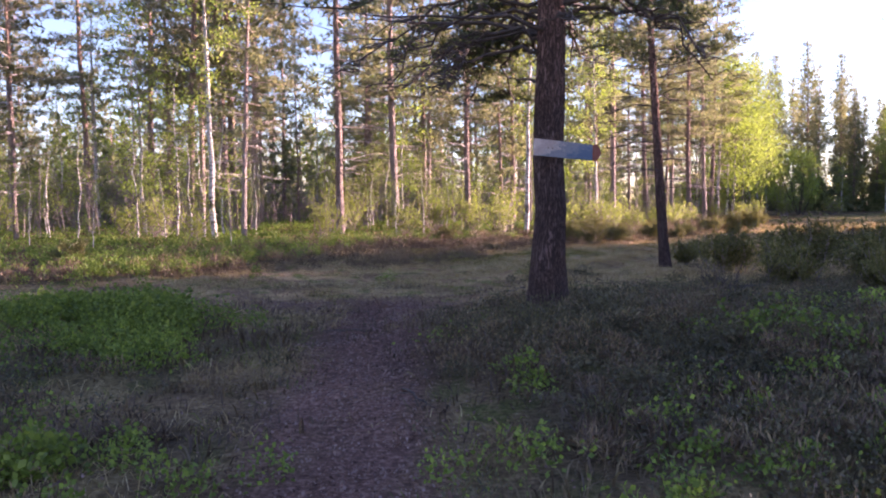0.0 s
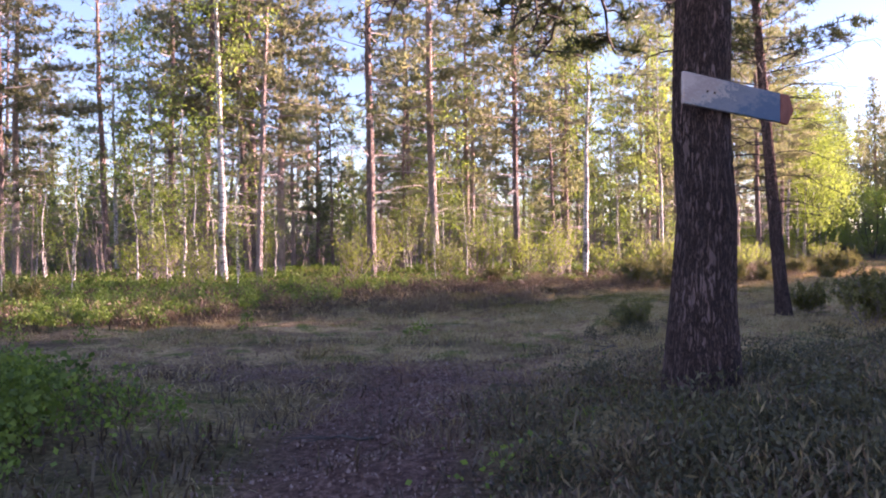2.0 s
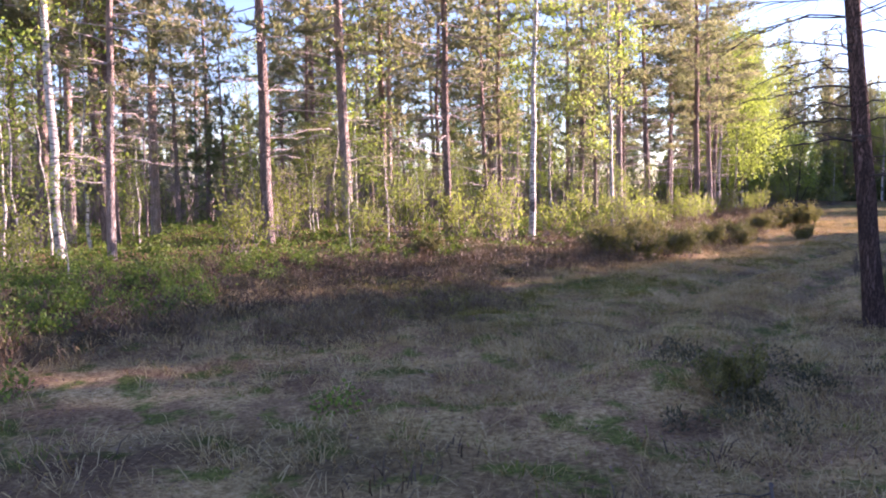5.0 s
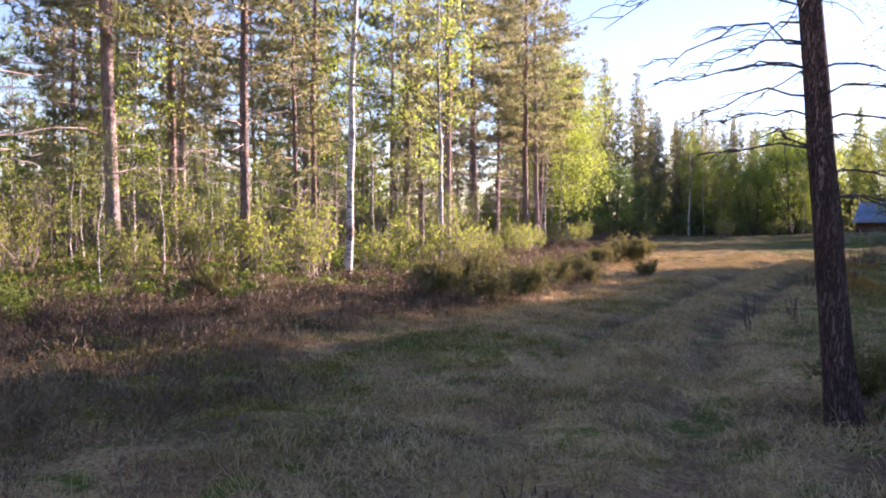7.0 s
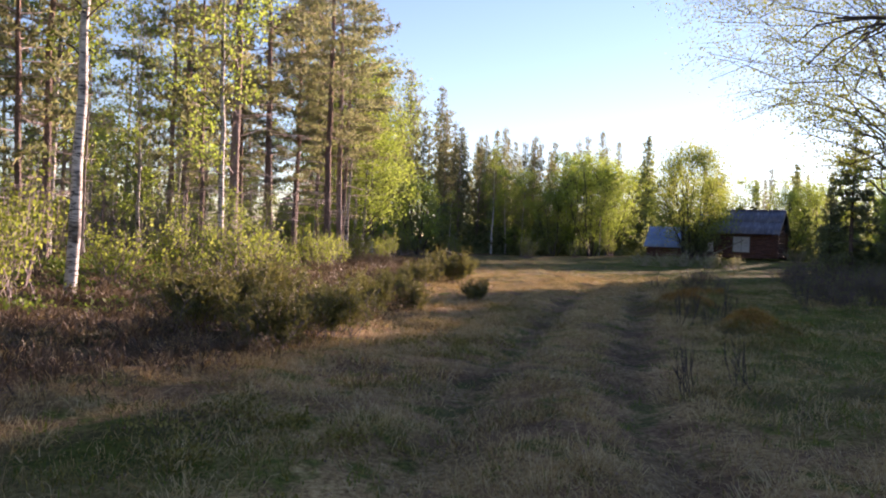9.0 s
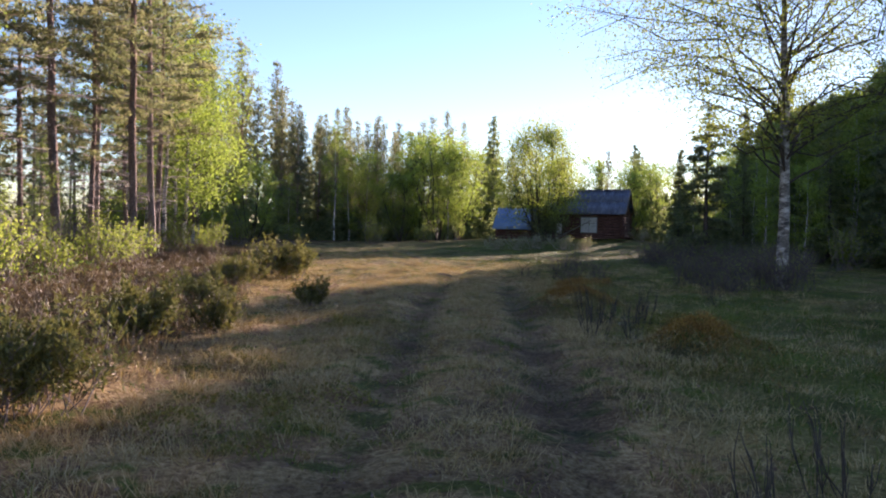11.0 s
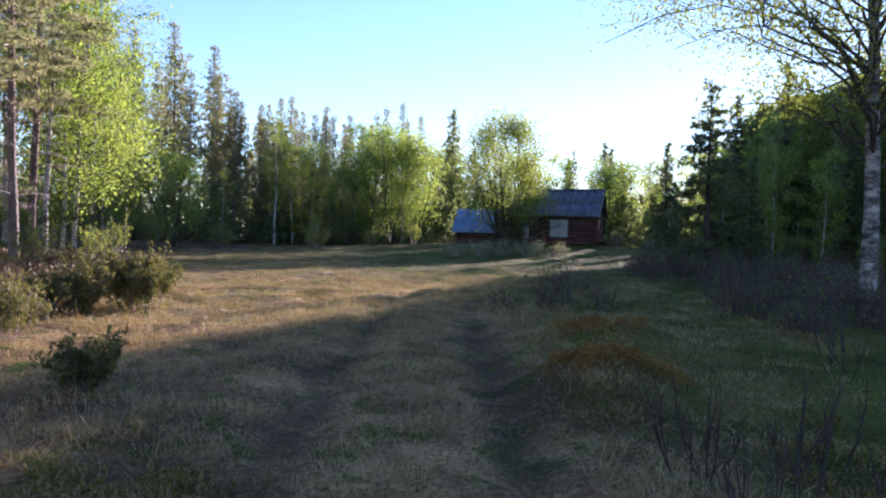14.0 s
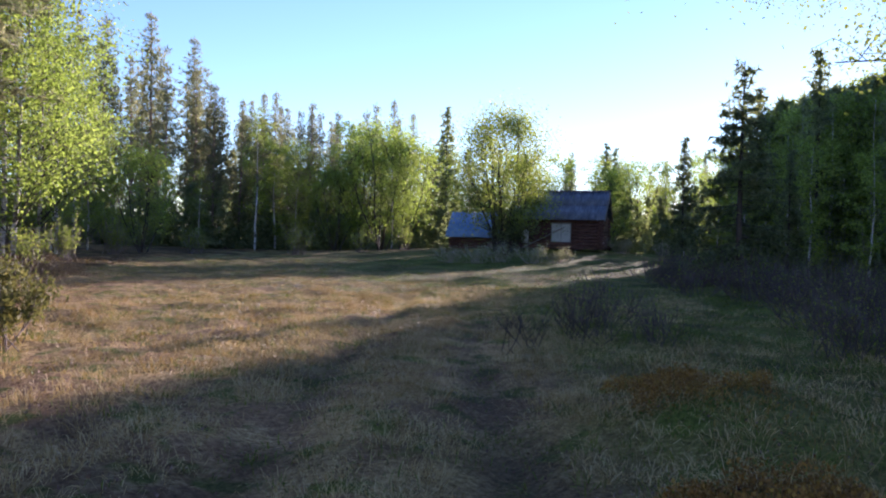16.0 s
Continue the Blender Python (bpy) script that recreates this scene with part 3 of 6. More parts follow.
def ground_z(x, y):
    x, y = np.asarray(x, float), np.asarray(y, float)
    z = bumps(x, y)
    s = dist_line(x, y, BANK, True)
    z = z + 0.12 * sstep(s, -0.8, 1.2) + 0.22 * sstep(s, 1.0, 9.0)
    z = z + 0.23 * bell(x, y, -2.2, 5.7, 1.1) - 0.1 * bell(x, y, -0.6, 15.0, 1.4) + 0.2 * bell(x, y, 0.6, 6.5, 2.2)
    z = z + 0.85 * bell(x, y, 39, 66, 10)
    z = z - 0.1 * np.exp(-(dist_line(x, y, RUT_L) / 0.3) ** 2) - 0.1 * np.exp(-(dist_line(x, y, RUT_R) / 0.3) ** 2)
    off = sstep(dist_line(x, y, WAY), 0.8, 2.2) * sstep(y, 9, 13)
    z = z + off * 0.03 * (np.sin(x * 2.6 + 1.4 * np.sin(y * 1.7)) * np.sin(y * 2.9 + 1.1 * np.sin(x * 2.1)) + 0.6 * np.sin(x * 5.3 + y * 1.9) * np.sin(y * 4.7 - x))
    for cx, cy, r, h in HUMMOCKS:
        z = z + h * bell(x, y, cx, cy, r)
    return z


def gz(x, y):
    return float(ground_z(x, y))


def fields(x, y):
    """How far each place is bare litter, rut, heath and green growth, from 0 to 1."""
    s = dist_line(x, y, BANK, True)
    n = np.sin(x * 0.9 + 2 * np.sin(y * 0.6)) * np.sin(y * 0.8 + 1.5 * np.sin(x * 0.5))
    litter = np.maximum(1 - sstep(dist_line(x, y, TRAIL), 0.35, 0.8), 0.8 * np.clip(1.4 * np.exp(-(((x + 5.0) / 2.1) ** 2 + ((y - 7.9) / 1.0) ** 2)), 0, 1))
    fade = (0.35 + 0.65 * sstep(y, 16, 22)) * sstep(y, 11, 15) * (1 - sstep(y, 32, 38))
    rut = fade * np.maximum(0.65 * np.exp(-(dist_line(x, y, RUT_L) / 0.26) ** 2), 0.8 * np.exp(-(dist_line(x, y, RUT_R) / 0.36) ** 2))
    heath = np.maximum(sstep(s, -0.4, 0.6) * (1 - 0.75 * sstep(s, 5, 9)) * (0.75 + 0.25 * n), 0.8 * np.clip(bell(x, y, 0.2, 4.5, 3.0) + 0.8 * bell(x, y, 0.6, 1.2, 2.2) + bell(x, y, -7.0, 2.5, 2.6) + bell(x, y, -2.3, 5.9, 1.4), 0, 1) * (0.7 + 0.3 * np.sin(x * 2.3 + 2 * np.sin(y * 1.9))))
    green = np.clip(0.7 * sstep(s, 4, 8) * (0.5 + 0.5 * n), 0, 1)
    green = np.maximum(green, 0.5 * sstep(np.maximum(bell(x, y, -5.2, 16.2, 1.1), np.maximum(bell(x, y, -3.6, 18.6, 0.7), bell(x, y, -6.8, 18.4, 0.8))), 0.3, 0.7))
    right = sstep((x * 0.83 - y * 0.55) + 12.0, 1.3, 2.8) * sstep(y, 16, 20)
    far = np.maximum(bell(x, y, 28, 55, 12), 0.9 * bell(x, y, 20, 43, 7))
    mound = np.clip(bell(x, y, 0.5, 5, 3.2) + bell(x, y, -7.5, 4.0, 2.6), 0, 1)
    green = np.clip(np.maximum(np.maximum(green, 0.8 * right), np.maximum(far, 0.5 * mound)) + 0.25 * n, 0, 1)
    return litter, rut, np.clip(heath, 0, 1), green * (1 - 0.6 * litter)


# ---- ground ----
def make_ground():
    def axis(parts):
        return np.concatenate([np.arange(a, b, s) for a, b, s in parts])
    xs = axis([(-2500, -400, 350), (-400, -80, 40), (-80, -30, 4), (-30, -12, 0.8), (-12, 22, 0.24), (22, 50, 0.9), (50, 100, 5), (100, 400, 40), (400, 2600, 350)])
    ys = axis([(-2500, -400, 350), (-400, -60, 40), (-60, -8, 4), (-8, 44, 0.24), (44, 90, 1.0), (90, 140, 5), (140, 460, 40), (460, 2600, 350)])
    X, Y = np.meshgrid(xs, ys, indexing="ij")
    V = np.stack([X, Y, ground_z(X, Y)], -1).reshape(-1, 3)
    ny = len(ys)
    i, j = np.meshgrid(np.arange(len(xs) - 1), np.arange(ny - 1), indexing="ij")
    F = np.stack([i * ny + j, (i + 1) * ny + j, (i + 1) * ny + j + 1, i * ny + j + 1], -1).reshape(-1, 4)
    acc = Acc()
    acc.add(V, F)
    ob = part("ground", acc, M_GROUND, smooth=True)
    for name, val in zip(("litter", "rut", "heath", "green"), fields(V[:, 0], V[:, 1])):
        ob.data.attributes.new(name, "FLOAT", "POINT").data.foreach_set("value", val.astype(np.float32))
    return tagged(ob, "uneven forest clearing floor of dry grass, heather and moss", "ground", kind="structure")


make_ground()


def stand(tree, x, y, turn=0.0, size=1.0, tilt=(0, 0), sink=0.0):
    m = pose(x, y, gz(x, y) - sink, tilt[0], tilt[1], turn)
    tree.matrix_basis = m @ Matrix.Scale(size, 4)
    return tree


def again(tree, x, y, turn=0.0, size=1.0, tilt=(0, 0)):
    ob = copy_thing(tree, pose(x, y, gz(x, y), tilt[0], tilt[1], turn))
    ob.scale = (size, size, size)
    return ob


def make_round_tree(h=8.6, wide=3.3, stems=11, clumps=120, n=22000, leaf=0.1, label="", material=None, name="willow_tree"):
    """A many-stemmed tree with a domed crown: limbs run from the stems to clumps of leaves."""
    tree = new(name)
    tk, br, cr = Acc(), Acc(), Acc()
    lines = []
    for i in range(stems):
        az, rise = i / stems * 2 * np.pi + rng.normal(0, 0.3), rng.uniform(1.05, 1.45)
        lines.append(limb(tk, np.r_[rng.normal(0, 0.16, 2), -0.1], az, h * rng.uniform(0.6, 0.85), 0.07 * h / 8.6, rise, rise + 0.12, 9, 0.05, 5))
    cloud = []
    for _ in range(clumps):
        z = h * (0.2 + 0.76 * rng.random() ** 0.85)
        u = (z / h - 0.2) / 0.78
        reach = wide * math.sqrt(max(0.02, 1 - max(0, (u - 0.22) / 0.8) ** 2.0)) * min(1.0, 0.72 + u)
        az, f = rng.uniform(0, 6.283), rng.uniform(0.35, 1.0) ** 0.6
        c = np.array([reach * f * math.cos(az), reach * f * math.sin(az), z])
        line = min(lines, key=lambda q: float(np.min(np.linalg.norm(q - c + [0, 0, 0.8], axis=1))))
        st = line[int(np.argmin(np.linalg.norm(line - c + [0, 0, 0.9], axis=1)))]
        w = np.linspace(0, 1, 5)[:, None]
        p = st * (1 - w) + c * w + np.sin(w * np.pi) * [0, 0, 0.06] + np.r_[np.zeros((1, 3)), rng.normal(0, 0.07, (3, 3)), np.zeros((1, 3))]
        tube(br, p, np.linspace(0.022, 0.005, 5), 3)
        for _ in range(4):
            limb(br, along(p, 1, 0.5, 1)[0], rng.uniform(0, 6.28), rng.uniform(0.3, 0.7), 0.006, 0.8, 0.3, 3, 0.1, 3)
        k = int(n / clumps * rng.uniform(0.5, 1.5))
        cloud.append(c + rng.normal(0, 1, (k, 3)) * np.array([0.56, 0.56, 0.5]) * h / 8.6 * rng.uniform(0.75, 1.25))
        cloud.append(along(p, k // 5, 0.3) + rng.normal(0, 0.2, (k // 5, 3)))
    leaves(cr, np.vstack(cloud), leaf)
    tagged(part("stemwork", tk, M_TWIG_DARK, tree, "several dark stems", True), kind="stuff")
    tagged(part("branchwork", br, M_TWIG_DARK, tree), kind="stuff")
    tagged(part("crown", cr, material or M_WILLOW_LEAF, tree, "yellow-green spring leaves"), kind="stuff")
    return tagged(tree, label, "tree")


# ---- forest ----
PINES = [
    make_pine(17, 0.15, 0.27, 2.7, 1.3, label="tall pine, reddish upper trunk, bare lower branches"),
    make_pine(15.5, 0.125, 0.22, 2.4, 1.3, bark=M_PINE_BARK_PALE, label="tall pine with pale scaly trunk and dead twigs"),
    make_pine(14, 0.10, 0.25, 1.9, 1.3, label="thin straight pine with a short crown"),
    make_pine(17.5, 0.16, 0.3, 3.1, 1.25, bark=M_PINE_BARK_PALE, label="tall old pine with pale sunlit bark"),
    make_pine(12, 0.09, 0.14, 1.8, 1.0, label="young slender pine with branches low down"),
]
DEEP_PINES = [
    make_pine(16.5, 0.14, 0.28, 2.5, 0.8, fine=False, sides=6, label="tall straight pine deep in the forest"),
    make_pine(14.5, 0.11, 0.24, 2.1, 0.9, fine=False, sides=6, bark=M_PINE_BARK_PALE, label="pale-barked pine deep in the forest"),
    make_pine(12.5, 0.09, 0.18, 1.8, 0.9, fine=False, sides=6, label="thin young pine deep in the forest"),
]
CONES = [make_cone_pine(13.0, 0.12, 0.14, 1.8), make_cone_pine(12.0, 0.11, 0.08, 1.55, 0.32), make_cone_pine(14.0, 0.13, 0.22, 2.1, 0.36)]
BIRCHES = [
    make_birch(11, 0.09, 0.22, 1.7, 4200, 0.085, twigs=3),
    make_birch(9, 0.07, 0.12, 1.6, 4000, 0.085, twigs=3),
    make_birch(12.5, 0.10, 0.3, 1.6, 4000, 0.085, twigs=3),
    make_birch(7.5, 0.07, 0.05, 2.6, 10500, 0.085, limbs=46, droop=0.25, label="bushy birch in bright new leaf down to the ground"),
    make_birch(7.5, 0.07, 0.10, 1.9, 3000, 0.13, limbs=18, twigs=2, droop=0.25, label="leafy birch, partly in rows added to shade the clearing"),
    make_round_tree(7.4, 2.2, 6, 80, 5600, 0.125, "many-stemmed birch in bright leaf before the treeline", M_BIRCH_LEAF, "birch_tree"),
]
SAPLINGS = [
    make_birch(3.2, 0.02, 0.1, 0.85, 620, 0.06, label="young birch sapling in fresh leaf", limbs=14),
    make_birch(4.5, 0.028, 0.15, 1.0, 850, 0.06, label="thin young birch sapling among the trunks", limbs=16),
]
THICKET = [make_birch(5.5, 0.03, 0.08, 0.9, 120, 0.06, label="thin bare young birch with grey-pink twigs", limbs=18, bark=M_TWIG_MID, twig=M_TWIG_MID)]
SPRUCES = [make_spruce(11.5, 0.13, 1.9), make_spruce(9, 0.11, 1.5), make_spruce(11, 0.13, 1.9, 0.03, 0.34, 0.75, 0.3, 1.7, "tall spruce in rows added to shade the clearing"), make_spruce(7.3, 0.12, 2.1, 0.03, 1.1, 0.24, 0.8, 1.0, "broad dark spruce by the meadow")]
USED = set()


def plant(kinds, k, x, y, size=1.0, group="", tilt=(0, 0)):
    """Sets the first of a kind itself, then copies of it."""
    t = kinds[k]
    if t.name not in USED:
        USED.add(t.name)
        ob = stand(t, x, y, rng.uniform(0, 360), size, tilt)
    else:
        ob = again(t, x, y, rng.uniform(0, 360), size, tilt)
    return tagged(ob, group=group)


# trees at the forest's edge that can be told apart
for kinds, k, x, y, s in (
    (BIRCHES, 2, -13.6, 19.9, 0.95), (PINES, 3, -10.0, 27.6, 1.0), (BIRCHES, 2, -4.85, 27.1, 0.9), (PINES, 1, -24.5, 24.3, 1.05),
    (PINES, 0, -23.5, 33.9, 1.0), (BIRCHES, 0, -6.75, 39.2, 1.1), (PINES, 0, -3.0, 45.0, 1.0), (PINES, 3, -1.65, 38.9, 1.0),
    (PINES, 3, -16.6, 29.0, 1.0), (BIRCHES, 0, 5.7, 56.4, 1.2), (BIRCHES, 1, 9.6, 69.5, 1.0), (PINES, 2, -6.2, 34.4, 1.0),
    (PINES, 0, 0.3, 46, 1.0), (PINES, 0, 2.8, 47, 1.0), (PINES, 3, 4.2, 51, 0.95), (PINES, 0, 5.0, 54.5, 1.0), (PINES, 2, 1.6, 48.5, 1.0), (PINES, 1, 2.2, 52, 1.0), (PINES, 4, 3.6, 53.5, 1.1), (PINES, 2, -0.6, 49, 1.0),
    (BIRCHES, 3, 8.0, 60.5, 1.3), (BIRCHES, 3, 6.9, 57.6, 1.35), (BIRCHES, 3, 5.0, 62.5, 1.4), (BIRCHES, 0, 4.6, 60, 1.15), (BIRCHES, 3, 9.2, 64.5, 1.15), (BIRCHES, 1, 6.6, 58.6, 1.35), (BIRCHES, 3, 11.5, 70.5, 0.8), (BIRCHES, 2, 6.4, 65, 1.0), (BIRCHES, 1, 11.2, 73, 1.0),
    (BIRCHES, 0, -2.4, 32.4, 0.85), (BIRCHES, 1, -10.8, 31.5, 1.0), (BIRCHES, 1, -18.6, 24.0, 0.95), (PINES, 0, -15.5, 24.9, 1.0), (PINES, 1, -17.2, 25.6, 1.0), (PINES, 2, -9.0, 38, 1.0), (PINES, 4, -13.0, 33, 1.0),
):
    plant(kinds, k, x, y, s, "trees at the forest edge", (rng.normal(0, 0.7), rng.normal(0, 0.7)))


def wood(n, region, weights, gap, group, seed, size=(0.85, 1.15), taken=None):
    """Trees strewn over a region, none nearer to another than the gap."""
    r2 = np.random.default_rng(seed)
    got, tries = list(taken or []), 0
    kinds = [(ks, k) for ks, k, _ in weights]
    w = np.array([a for *_, a in weights], float)
    made = 0
    while made < n and tries < n * 60:
        tries += 1
        p = region(r2)
        if p is None or any((p[0] - q[0]) ** 2 + (p[1] - q[1]) ** 2 < gap * gap for q in got):
            continue
        got.append(p)
        ks, k = kinds[r2.choice(len(kinds), p=w / w.sum())]
        plant(ks, k, p[0], p[1], r2.uniform(*size), group, (r2.normal(0, 1.0), r2.normal(0, 1.0)))
        made += 1


def west_wood(r2):
    x, y = r2.uniform(-62, 6), r2.uniform(14, 88)
    s = float(dist_line(np.array(x), np.array(y), BANK, True))
    return (x, y) if 7.0 < s < 46 and r2.random() < math.exp(-(s - 7) / 26) and y > 14 + max(0, -x - 20) * 0.2 else None


wood(92, west_wood, [(DEEP_PINES, 0, 4), (DEEP_PINES, 1, 4), (DEEP_PINES, 2, 5), (PINES, 1, 1), (BIRCHES, 1, 1), (BIRCHES, 2, 1)], 1.5, "forest trees", 11)


def wood_edge(r2):
    x, y = r2.uniform(-30, 8), r2.uniform(14, 60)
    s = float(dist_line(np.array(x), np.array(y), BANK, True))
    return (x, y) if 5.0 < s < 14 and y > 15 else None


wood(48, wood_edge, [(SAPLINGS, 0, 2), (SAPLINGS, 1, 1)], 1.2, "birch saplings", 21, (0.5, 1.0))
wood(42, west_wood, [(THICKET, 0, 1)], 1.0, "bare young birches", 22, (0.6, 1.3))
wood(80, west_wood, [(SAPLINGS, 0, 1), (SAPLINGS, 1, 1)], 0.9, "birch saplings", 12, (0.7, 1.3))
# the far treeline: pointed pines that overlap, lower towards the cabin
SKYLINE = [(5.0, 17.0), (7.5, 16.6), (10.0, 16.2), (12.5, 16.4), (14.6, 15.6), (16.3, 13.0), (18.0, 13.3), (19.6, 12.2), (21.0, 12.9), (22.9, 12.6), (24.4, 12.3), (25.8, 11.7), (27.5, 11.3), (29.3, 11.8), (31.0, 11.6), (33.0, 10.4), (35.0, 9.8), (39.0, 10.0), (43.0, 9.4), (46.0, 9.2), (49.0, 9.0), (52.5, 9.2)]
r5 = np.random.default_rng(52)
for row, (d0, low) in enumerate(((61.5, 1.0), (66.5, 1.02), (71.0, 0.85))):
    for az, tall in SKYLINE:
        a, d = radians(az + r5.normal(0, 0.35) + 0.9 * (row % 2)), d0 + r5.normal(0, 1.0) + (34 if az > 32 else 0)
        x, y = 4 + d * math.sin(a), 26.3 + d * math.cos(a)
        if math.hypot(x - 37, y - 64) < 8.5 or (row == 2 and az > 31) or float(dist_line(np.array(x), np.array(y), BANK, True)) > 22:
            continue
        k = int(r5.integers(0, 3))
        plant(CONES, k, x, y, tall * low * (d / 61.5) * (0.84 if az > 32 else 1.0) * r5.uniform(0.84, 1.04) / (13.0, 12.0, 14.0)[k], "far treeline", (r5.normal(0, 0.8), r5.normal(0, 0.8)))
for az, d, tall, k in ((20.6, 55.0, 9.6, 0), (23.4, 57, 7.0, 3), (26.3, 54, 5.9, 5), (28.2, 56, 8.2, 5), (29.6, 53.5, 8.9, 5), (31.3, 54.5, 8.0, 5), (30.4, 51.8, 5.6, 3), (27.6, 58, 9.0, 4), (33.4, 67, 9.4, 5), (16.8, 55, 5.4, 1), (13.0, 45, 5.8, 5), (24.8, 58.5, 6.4, 4), (22.0, 58, 7.6, 4)):
    x, y = 4 + d * math.sin(radians(az)), 26.3 + d * math.cos(radians(az))
    plant(BIRCHES, k, x, y, tall / (11, 9, 12.5, 7.5, 7.5, 7.5)[k], "birches before the treeline")
for x, y, k, s in ((40.6, 80.0, 1, 1.34), (55.7, 76.4, 0, 0.9), (46.0, 66.2, 1, 0.85), (45.1, 69.9, 0, 0.62)):
    plant(SPRUCES, k, x, y, s, "far treeline")
# woods on the sunward side, dark against the light
for x, y, k, s in ((26.05, 41.7, 3, 1.0), (32.0, 48.8, 1, 0.66), (27.6, 41.0, 1, 0.5), (32.4, 40, 0, 0.7), (35.6, 44.8, 1, 1.08), (30.6, 36, 0, 0.97), (28.8, 31, 1, 1.1), (38.5, 49.6, 1, 1.0)):
    plant(SPRUCES, k, x, y, s, "spruces by the clearing")
# rows of trees added as sun blockers, heights set by the shade they throw
SUNWARD = [(44.6, 57.3), (43.2, 55.3), (41.6, 53.4), (40.6, 51.4), (42.0, 49.5), (38.6, 48.5), (37.0, 46), (36, 43.5), (34.6, 41.2), (33.8, 38.5), (33, 36), (32, 33.5), (31.4, 31), (31, 28.5), (30.5, 26), (30, 23.5), (29.5, 21), (29, 18.5), (28.5, 16), (28, 13.5), (27.5, 11), (27, 8)]
for n, (x, y) in enumerate(SUNWARD):
    tall = float(np.interp(y, [10, 22, 30, 36, 39, 43, 46.5, 54, 57], [11.4, 11.0, 10.5, 10.0, 9.3, 8.3, 8.2, 8.1, 7.3]))
    if y >= 38:
        j = n % 4
        plant(BIRCHES, (4, 1, 4, 0)[j], x + 0.6, y - 0.6, tall * r5.uniform(0.82, 1.05) / (7.5, 9, 7.5, 11)[j], "birches behind the spruces")
        plant(BIRCHES, 4, x - 0.8, y - 1.6, tall * r5.uniform(0.45, 0.72) / 7.5, "birches behind the spruces")
        plant(BIRCHES, 4, x + 2.6, y - 0.4, tall * r5.uniform(0.85, 1.05) / 7.5, "birches behind the spruces")
        plant(SPRUCES, 1 if j % 2 else 0, x + 1.8, y - 1.3, tall * r5.uniform(0.55, 0.9) / (11.5, 9)[j % 2], "spruces by the clearing")
        # hidden back rows added to close gaps in the shade
        for dx, dy in ((3.6, -0.9), (4.6, 0.3), (5.8, -1.2)):
            plant(BIRCHES, 4, x + dx + 1.4, y + dy + 0.5, tall * (1.12 if y < 54 else 0.85) / 7.5, "birches behind the spruces")
            plant(SPRUCES, 2, x + dx, y + dy, tall * (1.15 if y < 54 else 0.9) * r5.uniform(0.94, 1.05) / 11.0, "spruces by the clearing")
        continue
    # rows out of view, there only to shade the foreground
    for dx, dy in ((0, 0), (1.8, -1.3), (3.8, -0.2)):
        plant(SPRUCES, 2, x + dx + rng.normal(0, 0.4), y + dy + rng.normal(0, 0.4), tall * rng.uniform(0.92, 1.04) / 11.0, "spruces by the clearing")
for x, y, k, s in ((43, 57.5, 1, 0.72), (45.5, 61, 4, 0.8), (47.5, 66, 5, 0.95), (44, 70, 4, 0.9), (50, 72, 1, 0.9), (40.5, 71, 5, 1.0), (47.5, 57, 4, 0.9), (52, 63, 4, 1.0), (43.5, 64.5, 5, 0.8), (54, 58, 1, 0.8), (50, 54, 4, 0.9), (46, 53.5, 4, 0.85), (44.5, 50, 1, 0.7), (35.5, 48, 4, 0.6), (33, 44, 1, 0.6), (30.5, 42, 4, 0.65), (30, 39.6, 4, 0.6), (31.6, 43.6, 1, 0.6)):
    plant(BIRCHES, k, x, y, s, "birches round the cabin")


